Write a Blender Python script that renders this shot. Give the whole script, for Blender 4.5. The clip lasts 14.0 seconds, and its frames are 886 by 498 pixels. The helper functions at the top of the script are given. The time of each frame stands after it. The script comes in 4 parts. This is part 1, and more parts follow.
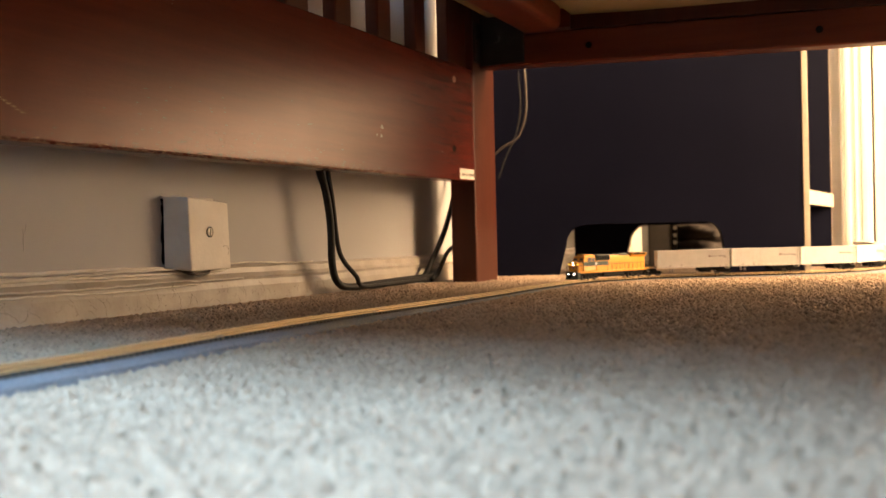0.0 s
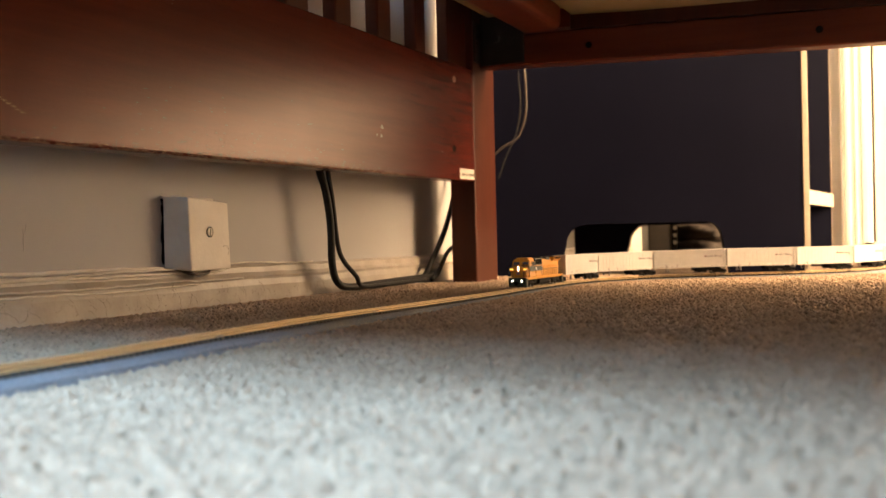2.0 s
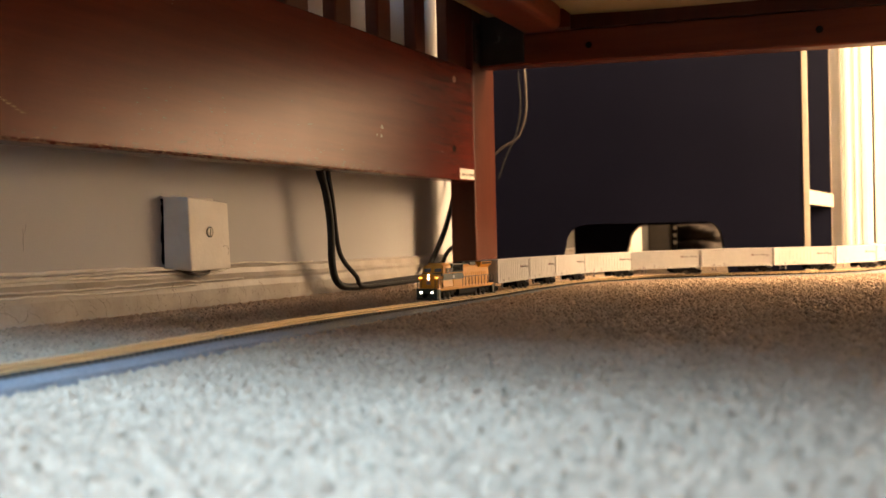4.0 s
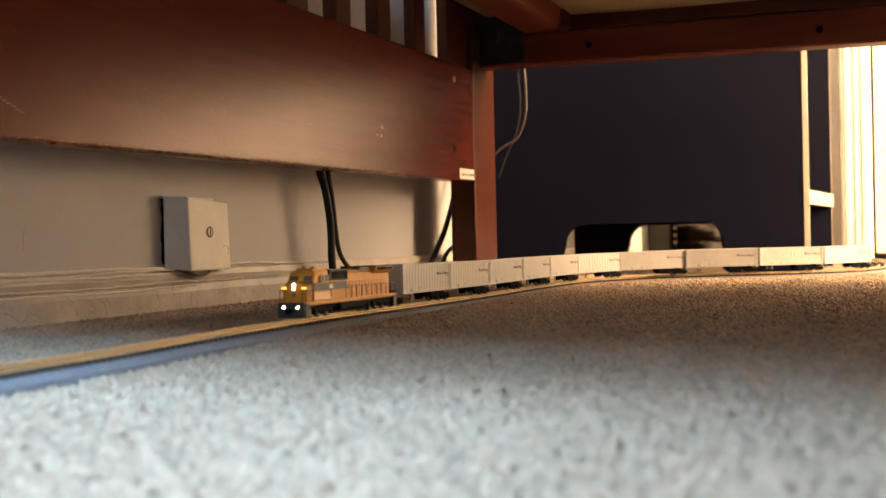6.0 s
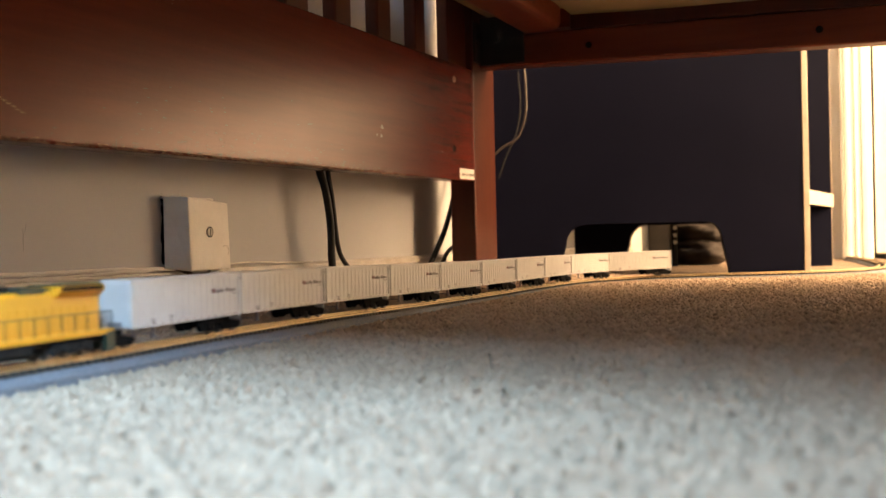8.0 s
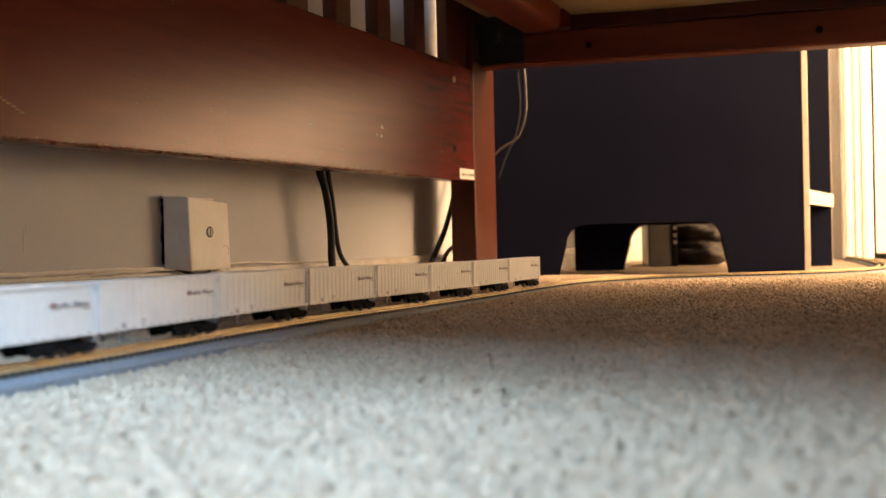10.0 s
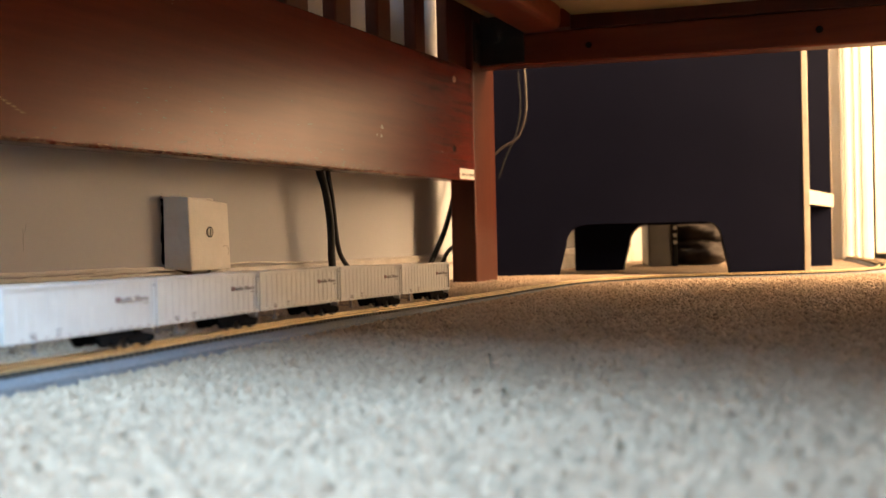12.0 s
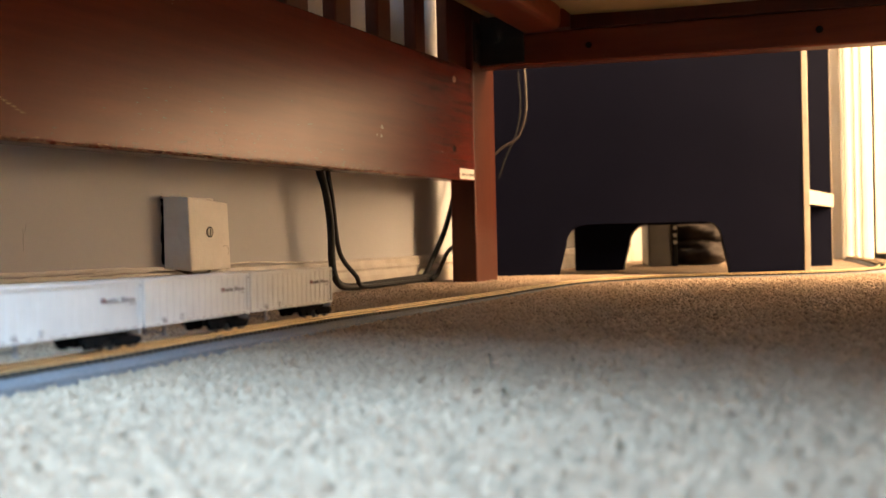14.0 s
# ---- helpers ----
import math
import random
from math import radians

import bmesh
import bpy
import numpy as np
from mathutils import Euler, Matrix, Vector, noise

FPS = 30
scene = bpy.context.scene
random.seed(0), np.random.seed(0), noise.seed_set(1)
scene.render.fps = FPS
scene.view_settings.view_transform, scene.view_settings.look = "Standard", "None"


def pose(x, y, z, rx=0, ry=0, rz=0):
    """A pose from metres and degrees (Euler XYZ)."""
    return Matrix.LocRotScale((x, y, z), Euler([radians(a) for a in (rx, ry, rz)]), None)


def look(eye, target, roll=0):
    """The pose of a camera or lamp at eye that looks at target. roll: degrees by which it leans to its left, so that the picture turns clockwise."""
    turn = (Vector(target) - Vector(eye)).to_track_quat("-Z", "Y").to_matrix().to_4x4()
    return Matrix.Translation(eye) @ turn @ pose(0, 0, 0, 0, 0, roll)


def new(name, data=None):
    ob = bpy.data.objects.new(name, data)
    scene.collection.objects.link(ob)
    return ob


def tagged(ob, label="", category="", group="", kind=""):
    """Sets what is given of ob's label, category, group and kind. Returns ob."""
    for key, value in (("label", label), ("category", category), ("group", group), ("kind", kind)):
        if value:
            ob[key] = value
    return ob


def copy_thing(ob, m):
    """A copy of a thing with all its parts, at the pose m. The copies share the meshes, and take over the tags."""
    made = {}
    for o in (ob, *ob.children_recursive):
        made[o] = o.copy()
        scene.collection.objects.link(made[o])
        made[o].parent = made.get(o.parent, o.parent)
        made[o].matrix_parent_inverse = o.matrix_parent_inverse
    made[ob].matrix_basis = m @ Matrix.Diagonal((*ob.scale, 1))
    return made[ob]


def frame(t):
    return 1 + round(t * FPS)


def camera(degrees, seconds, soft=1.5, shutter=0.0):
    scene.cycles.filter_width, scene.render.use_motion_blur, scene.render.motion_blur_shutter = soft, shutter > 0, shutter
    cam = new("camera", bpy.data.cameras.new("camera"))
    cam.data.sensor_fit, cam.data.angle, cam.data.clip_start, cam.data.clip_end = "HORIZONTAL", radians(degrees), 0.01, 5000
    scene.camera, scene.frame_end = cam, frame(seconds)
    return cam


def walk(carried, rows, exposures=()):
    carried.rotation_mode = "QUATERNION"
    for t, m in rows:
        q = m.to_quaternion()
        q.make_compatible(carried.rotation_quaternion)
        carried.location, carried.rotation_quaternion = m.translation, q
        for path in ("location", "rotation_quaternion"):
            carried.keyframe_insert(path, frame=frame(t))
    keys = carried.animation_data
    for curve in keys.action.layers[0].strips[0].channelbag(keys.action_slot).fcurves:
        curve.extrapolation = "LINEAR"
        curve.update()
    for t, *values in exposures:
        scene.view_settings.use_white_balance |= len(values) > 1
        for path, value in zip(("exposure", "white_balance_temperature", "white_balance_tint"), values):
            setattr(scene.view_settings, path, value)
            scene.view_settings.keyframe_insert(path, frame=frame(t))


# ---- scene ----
# One static camera low over the carpet; the room's length axis leans 25 degrees to the right of the view.
cam = camera(49.50, 14.0, soft=1.5, shutter=0.45)
cam.data.dof.use_dof = True
cam.data.dof.focus_distance = 0.86
cam.data.dof.aperture_fstop = 10.5
EYE = (0.0, 0.0, 0.055)
EYE_POSE = look(EYE, (0.0, 10.0, 0.055 - 10.0 * 0.00776), -1.318)
walk(cam, [(0.0, EYE_POSE), (14.0, EYE_POSE)], exposures=[(0.0, 0.0), (14.0, 0.0)])

TURN = -25.0
ROOM = pose(0.0431, 1.2711, 0.0, 0, 0, TURN)  # room space: x to the right along the bed's rail, y away along the wall


# ---- world and light ----
world = bpy.data.worlds.new("sky")
scene.world = world
world.use_nodes = True
wn = world.node_tree
sky = wn.nodes.new("ShaderNodeTexSky")
sky.sky_type = "NISHITA"
sky.sun_disc = False
sky.sun_elevation = radians(28)
sky.sun_rotation = radians(60)
wn.nodes["Background"].inputs[1].default_value = 0.08
wn.links.new(sky.outputs[0], wn.nodes["Background"].inputs[0])


def area_lamp(name, m, sx, sy, watts, colour):
    data = bpy.data.lights.new(name, "AREA")
    data.shape, data.size, data.size_y, data.energy, data.color = "RECTANGLE", sx, sy, watts, colour
    ob = new(name, data)
    ob.matrix_world = m
    return ob


# cool daylight in the window behind the bed; warm evening light in the side window and in the tall window of the far wall
area_lamp("window_light_cool", ROOM @ look((1.50, -2.47, 1.75), (0.25, -0.9, 0.0)), 0.80, 1.08, 305.0, (0.44, 0.715, 1.0))
area_lamp("window_light_warm", ROOM @ look((2.50, 0.20, 1.23), (0.9, 0.55, 0.97)), 1.06, 1.52, 490.0, (1.0, 0.66, 0.36))
area_lamp("tall_window_light_warm", ROOM @ look((1.53, 1.17, 1.02), (1.53, 0.0, 0.80)), 1.12, 1.84, 108.0, (1.0, 0.66, 0.36))


# ---- materials ----
def material(name, colour, rough=0.6, metal=0.0, spec=0.5):
    m = bpy.data.materials.new(name)
    m.use_nodes = True
    b = m.node_tree.nodes["Principled BSDF"]
    b.inputs["Base Color"].default_value = (*colour, 1)
    b.inputs["Roughness"].default_value = rough
    b.inputs["Metallic"].default_value = metal
    b.inputs["Specular IOR Level"].default_value = spec
    return m


def node(m, kind, **sets):
    n = m.node_tree.nodes.new(kind)
    for key, value in sets.items():
        n.inputs[key.replace("_", " ")].default_value = value
    return n


def link(m, a, b):
    m.node_tree.links.new(a, b)


def bsdf(m):
    return m.node_tree.nodes["Principled BSDF"]


def coords(m, scale=(1, 1, 1)):
    tc = node(m, "ShaderNodeTexCoord")
    mp = node(m, "ShaderNodeMapping")
    mp.inputs["Scale"].default_value = scale
    link(m, tc.outputs["Object"], mp.inputs["Vector"])
    return mp.outputs["Vector"]


def noise_tex(m, vec, scale, detail=4.0, rough=0.55):
    n = node(m, "ShaderNodeTexNoise", Scale=scale, Detail=detail, Roughness=rough)
    link(m, vec, n.inputs["Vector"])
    return n.outputs["Fac"]


def ramp(m, fac, stops):
    r = node(m, "ShaderNodeValToRGB")
    e = r.color_ramp.elements
    while len(e) < len(stops):
        e.new(0.5)
    for el, (p, c) in zip(e, stops):
        el.position = p
        el.color = (*c, 1) if len(c) == 3 else c
    link(m, fac, r.inputs["Fac"])
    return r.outputs["Color"]


def mix(m, fac, a, b, blend="MIX"):
    n = node(m, "ShaderNodeMixRGB")
    n.blend_type = blend
    for sock, v in (("Fac", fac), ("Color1", a), ("Color2", b)):
        if isinstance(v, (int, float)):
            n.inputs[sock].default_value = v
        elif isinstance(v, tuple):
            n.inputs[sock].default_value = (*v, 1)
        else:
            link(m, v, n.inputs[sock])
    return n.outputs["Color"]


def bump(m, fac, strength, distance):
    b = node(m, "ShaderNodeBump", Strength=strength, Distance=distance)
    link(m, fac, b.inputs["Height"])
    link(m, b.outputs["Normal"], bsdf(m).inputs["Normal"])


def varied(name, a, b, scale, rough=0.6, metal=0.0, spec=0.5, fine=0.0, fine_scale=900.0, rough_var=0.0, stretch=(1, 1, 1)):
    """A material whose colour wanders between a and b, with fine relief."""
    m = material(name, a, rough, metal, spec)
    v = coords(m, stretch)
    f = noise_tex(m, v, scale, 6.0)
    link(m, ramp(m, f, [(0.3, a), (0.7, b)]), bsdf(m).inputs["Base Color"])
    if rough_var:
        g = noise_tex(m, v, scale * 3.1, 5.0)
        link(m, ramp(m, g, [(0.3, (rough - rough_var,) * 3), (0.7, (rough + rough_var,) * 3)]), bsdf(m).inputs["Roughness"])
    if fine:
        bump(m, noise_tex(m, v, fine_scale, 3.0), fine, 0.001)
    return m


def carpet_material():
    m = material("carpet", (0.33, 0.27, 0.22), 0.95, 0.0, 0.15)
    v = coords(m)
    big = noise_tex(m, v, 5.0, 4.0)
    small = noise_tex(m, v, 420.0, 3.0)
    base = ramp(m, big, [(0.3, (0.26, 0.195, 0.145)), (0.7, (0.32, 0.25, 0.19))])
    fleck = ramp(m, small, [(0.35, (0.55, 0.53, 0.52)), (0.62, (1.15, 1.12, 1.1))])
    link(m, mix(m, 1.0, base, fleck, "MULTIPLY"), bsdf(m).inputs["Base Color"])
    bump(m, small, 1.0, 0.004)
    return m


def pile_material():
    m = material("carpet_yarn", (0.36, 0.3, 0.25), 0.95, 0.0, 0.1)
    geo = node(m, "ShaderNodeNewGeometry")
    big = noise_tex(m, coords(m), 6.0, 4.0)
    base = ramp(m, big, [(0.3, (0.325, 0.243, 0.180)), (0.7, (0.395, 0.306, 0.232))])
    tone = ramp(m, geo.outputs["Random Per Island"], [(0.0, (0.86, 0.85, 0.84)), (0.5, (1.02, 1.01, 1.0)), (1.0, (1.19, 1.18, 1.16))])
    link(m, mix(m, 1.0, base, tone, "MULTIPLY"), bsdf(m).inputs["Base Color"])
    return m


def wood_material(name, dark, light, along="Y", rough=0.3, spec=0.8, relief=0.15):
    m = material(name, dark, rough, 0.0, spec)
    st = {"X": (0.06, 1, 1), "Y": (1, 0.06, 1), "Z": (1, 1, 0.06)}[along]
    v = coords(m, st)
    grain = noise_tex(m, v, 110.0, 4.0, 0.6)
    broad = noise_tex(m, coords(m), 3.5, 3.0, 0.5)
    col = ramp(m, grain, [(0.25, dark), (0.8, light)])
    tone = ramp(m, broad, [(0.3, (0.85, 0.85, 0.85)), (0.7, (1.12, 1.1, 1.08))])
    link(m, mix(m, 1.0, col, tone, "MULTIPLY"), bsdf(m).inputs["Base Color"])
    bsdf(m).inputs["Specular Tint"].default_value = (1.0, 0.70, 0.62, 1)
    # open pores and brush streaks in the varnish
    pores = noise_tex(m, coords(m, tuple(0.22 if q < 1 else 1 for q in st)), 520.0, 4.0, 0.65)
    swell = noise_tex(m, coords(m), 240.0, 2.0)
    bump(m, mix(m, 0.35, pores, swell), relief, 0.001)
    worn = noise_tex(m, coords(m), 26.0, 5.0, 0.6)
    link(m, ramp(m, worn, [(0.3, (rough - 0.02,) * 3), (0.75, (rough + 0.03,) * 3)]), bsdf(m).inputs["Roughness"])
    return m


def glow(name, colour, strength):
    m = material(name, colour, 0.4)
    bsdf(m).inputs["Emission Color"].default_value = (*colour, 1)
    bsdf(m).inputs["Emission Strength"].default_value = strength
    return m


CARPET, PILE = carpet_material(), pile_material()
# one mahogany; light and shade put into its colour: rails lighter, uprights darker
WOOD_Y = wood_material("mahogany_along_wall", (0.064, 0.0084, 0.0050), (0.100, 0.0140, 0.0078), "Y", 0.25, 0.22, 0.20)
WOOD_X_LIT = wood_material("mahogany_along_rail_lit", (0.085, 0.0165, 0.0068), (0.15, 0.034, 0.0125), "X", 0.38, 0.4)
WOOD_Z_SHADED = wood_material("mahogany_upright_shaded", (0.034, 0.0062, 0.0026), (0.060, 0.0125, 0.0048), "Z", 0.38, 0.4)
WOOD_RAW = varied("raw_wood", (0.13, 0.06, 0.03), (0.3, 0.16, 0.085), 160.0, 0.75, fine=0.4)
WOOD_DENT = material("dark_dent", (0.018, 0.006, 0.004), 0.7)
WALL = varied("wall_paint", (0.35, 0.345, 0.35), (0.385, 0.38, 0.38), 3.0, 0.6, fine=0.10, fine_scale=500.0)
WHITE = varied("white_gloss_paint", (0.72, 0.69, 0.63), (0.80, 0.775, 0.72), 9.0, 0.38, fine=0.12, fine_scale=260.0)
TRIM = varied("old_trim_paint", (0.30, 0.265, 0.225), (0.46, 0.425, 0.375), 26.0, 0.42, fine=0.35, fine_scale=180.0)
BOXPAINT = varied("painted_plastic", (0.60, 0.56, 0.50), (0.68, 0.64, 0.575), 40.0, 0.5, fine=0.35, fine_scale=260.0)
RIDGE = varied("thick_cracked_paint", (0.52, 0.48, 0.42), (0.66, 0.62, 0.55), 60.0, 0.35, fine=0.3, fine_scale=300.0)
LINT = material("lint_fibre", (0.11, 0.085, 0.065), 0.9)
CEILING = varied("ceiling_paint", (0.74, 0.73, 0.71), (0.8, 0.79, 0.77), 3.0, 0.9)
NAVY = varied("navy_laminate", (0.0032, 0.0036, 0.0090), (0.0046, 0.0050, 0.0118), 7.0, 0.5, 0.0, 0.03, fine=0.05, fine_scale=700.0)
EDGE = varied("light_edge_band", (0.29, 0.25, 0.20), (0.35, 0.305, 0.245), 30.0, 0.5)
BLACK = varied("black_vinyl", (0.005, 0.005, 0.005), (0.009, 0.0085, 0.0085), 60.0, 0.55, 0.0, 0.25)
BROWNCORD = varied("brown_vinyl", (0.030, 0.021, 0.016), (0.046, 0.032, 0.024), 60.0, 0.5)
STEEL = varied("dark_bracket_steel", (0.015, 0.014, 0.014), (0.03, 0.028, 0.027), 40.0, 0.5, 0.6)
SCREW = varied("tarnished_steel", (0.20, 0.185, 0.165), (0.32, 0.30, 0.265), 300.0, 0.5, 0.8)
LABEL = varied("paper_label", (0.6, 0.56, 0.5), (0.68, 0.63, 0.57), 60.0, 0.7)
INK = material("label_ink", (0.12, 0.1, 0.09), 0.8)
TICKING = varied("mattress_ticking", (0.24, 0.20, 0.12), (0.31, 0.27, 0.17), 20.0, 0.9, fine=0.5, fine_scale=700.0)
RAIL = varied("rail_metal", (0.58, 0.44, 0.245), (0.66, 0.51, 0.29), 40.0, 0.36, 0.75)
# browner than the rail: shade under the head put into the colour
WEB_SHADED = varied("rail_web_shaded", (0.07, 0.045, 0.022), (0.11, 0.07, 0.034), 60.0, 0.6, 0.3)
TIE = varied("tie_plastic", (0.020, 0.016, 0.013), (0.035, 0.028, 0.022), 300.0, 0.7)
BALLAST = varied("ballast_plastic", (0.11, 0.12, 0.14), (0.18, 0.19, 0.215), 700.0, 0.85, fine=0.8, fine_scale=1500.0)
TYELLOW = varied("model_yellow", (0.60, 0.255, 0.010), (0.66, 0.295, 0.013), 120.0, 0.42)
TGREEN = varied("model_green", (0.008, 0.018, 0.011), (0.014, 0.027, 0.017), 150.0, 0.5)
TBLACK = varied("model_black", (0.004, 0.004, 0.004), (0.010, 0.009, 0.009), 300.0, 0.9, 0.0, 0.03)
TDARK = varied("model_charcoal", (0.009, 0.009, 0.009), (0.018, 0.017, 0.016), 300.0, 0.75, 0.0, 0.08)
TWHITE = varied("trailer_white", (0.43, 0.42, 0.41), (0.49, 0.48, 0.465), 80.0, 0.42)
TWHITE2 = varied("trailer_white_roof", (0.44, 0.43, 0.42), (0.5, 0.49, 0.47), 80.0, 0.5)
TRED = material("logo_red", (0.17, 0.07, 0.072), 0.5)
TGREY = material("mark_grey", (0.20, 0.175, 0.175), 0.6)
GLASS_DARK = material("model_window", (0.12, 0.115, 0.115), 0.2)
WHEEL = varied("wheel_metal", (0.09, 0.085, 0.08), (0.16, 0.15, 0.14), 400.0, 0.4, 0.8)
LAMP_WHITE = glow("headlight_glow", (1.0, 0.88, 0.68), 9.0)
LAMP_AMBER = glow("number_board_glow", (1.0, 0.60, 0.09), 3.2)
GREYBOX = varied("grey_metal", (0.055, 0.05, 0.043), (0.075, 0.066, 0.056), 30.0, 0.5)
DARKCLOTH = varied("dark_cloth", (0.012, 0.008, 0.007), (0.042, 0.03, 0.024), 26.0, 0.8, fine=0.5, fine_scale=500.0)


# ---- mesh helpers ----
def part(name, bm, mat, parent=None, label="", m=None, smooth=False):
    """Links a bmesh as one mesh object under a thing or a part."""
    me = bpy.data.meshes.new(name)
    bm.to_mesh(me)
    bm.free()
    me.materials.append(mat)
    if smooth:
        me.polygons.foreach_set("use_smooth", [True] * len(me.polygons))
    ob = new(name, me)
    ob.parent = parent
    if m is not None:
        ob.matrix_basis = m
    if label:
        ob["label"] = label
    return ob


def thing(name, m, label, category, group="", kind=""):
    ob = new(name)
    ob.empty_display_size = 0.01
    ob.matrix_basis = m
    return tagged(ob, label, category, group, kind)


def box(bm, lo, hi, bevel=0.0, seg=2, turn=None):
    """A box between two corners, with rounded edges."""
    c = [(a + b) / 2 for a, b in zip(lo, hi)]
    s = [abs(b - a) for a, b in zip(lo, hi)]
    out = bmesh.ops.create_cube(bm, size=1.0)
    vs = out["verts"]
    bmesh.ops.scale(bm, vec=s, verts=vs)
    if bevel:
        es = list({e for v in vs for e in v.link_edges})
        res = bmesh.ops.bevel(bm, geom=es, offset=bevel, segments=seg, profile=0.5, affect="EDGES")
        vs = list({v for f in res["faces"] for v in f.verts} | {v for v in vs if v.is_valid})
    if turn is not None:
        bmesh.ops.transform(bm, matrix=turn, verts=vs)
    bmesh.ops.translate(bm, vec=c, verts=vs)
    return vs


def boxes(*specs, bevel=0.0, seg=2):
    bm = bmesh.new()
    for lo, hi in specs:
        box(bm, lo, hi, bevel, seg)
    return bm


def rod(bm, a, b, r, sides=10, r2=None):
    a, b = Vector(a), Vector(b)
    d = b - a
    m = Matrix.Translation((a + b) / 2) @ d.to_track_quat("Z", "Y").to_matrix().to_4x4()
    bmesh.ops.create_cone(bm, cap_ends=True, segments=sides, radius1=r, radius2=r if r2 is None else r2, depth=d.length, matrix=m)


def prism(bm, outline, axis, lo, hi):
    """An outline of (a, b) points pushed along an axis: 'x' takes (y, z), 'y' takes (x, z), 'z' takes (x, y)."""
    def at(a, b, c):
        return {"x": (c, a, b), "y": (a, c, b), "z": (a, b, c)}[axis]
    one = [bm.verts.new(at(a, b, lo)) for a, b in outline]
    two = [bm.verts.new(at(a, b, hi)) for a, b in outline]
    n = len(outline)
    fs = [bm.faces.new(one), bm.faces.new(two)]
    for i in range(n):
        fs.append(bm.faces.new((one[i], one[(i + 1) % n], two[(i + 1) % n], two[i])))
    bmesh.ops.recalc_face_normals(bm, faces=fs)
    return one + two


def tube(bm, pts, r, sides=10, flat=1.0):
    """A round or flattened tube along points."""
    rings = []
    for i, p in enumerate(pts):
        p = Vector(p)
        d = (Vector(pts[min(i + 1, len(pts) - 1)]) - Vector(pts[max(i - 1, 0)])).normalized()
        side = d.cross(Vector((0, 0, 1)))
        if side.length < 1e-3:
            side = Vector((1, 0, 0))
        side.normalize()
        up = side.cross(d)
        rings.append([bm.verts.new(p + side * (r * math.cos(a)) + up * (r * flat * math.sin(a)))
                      for a in (2 * math.pi * k / sides for k in range(sides))])
    fs = []
    for p, q in zip(rings, rings[1:]):
        for k in range(sides):
            fs.append(bm.faces.new((p[k], p[(k + 1) % sides], q[(k + 1) % sides], q[k])))
    fs += [bm.faces.new(rings[0]), bm.faces.new(rings[-1])]
    bmesh.ops.recalc_face_normals(bm, faces=fs)


def curve_points(ctrl, n=12):
    """Catmull-Rom points through the given ones."""
    p = [Vector(c) for c in ctrl]
    p = [2 * p[0] - p[1]] + p + [2 * p[-1] - p[-2]]
    out = []
    for i in range(1, len(p) - 2):
        for k in range(n):
            t = k / n
            a, b, c, d = p[i - 1], p[i], p[i + 1], p[i + 2]
            out.append(0.5 * ((2 * b) + (c - a) * t + (2 * a - 5 * b + 4 * c - d) * t * t + (3 * b - a - 3 * c + d) * t ** 3))
    out.append(p[-2])
    return out


# ---- the room ----
WALL_X = -0.084     # face of the wall beside the bed
BACK_Y = 1.16       # face of the far wall
RIGHT_X = 2.50
REAR_Y = -2.45
CEIL = 2.45


def setting(name, bm, mat, label, category="structure"):
    return tagged(part(name, bm, mat, None, "", ROOM), label, category, "", "structure")


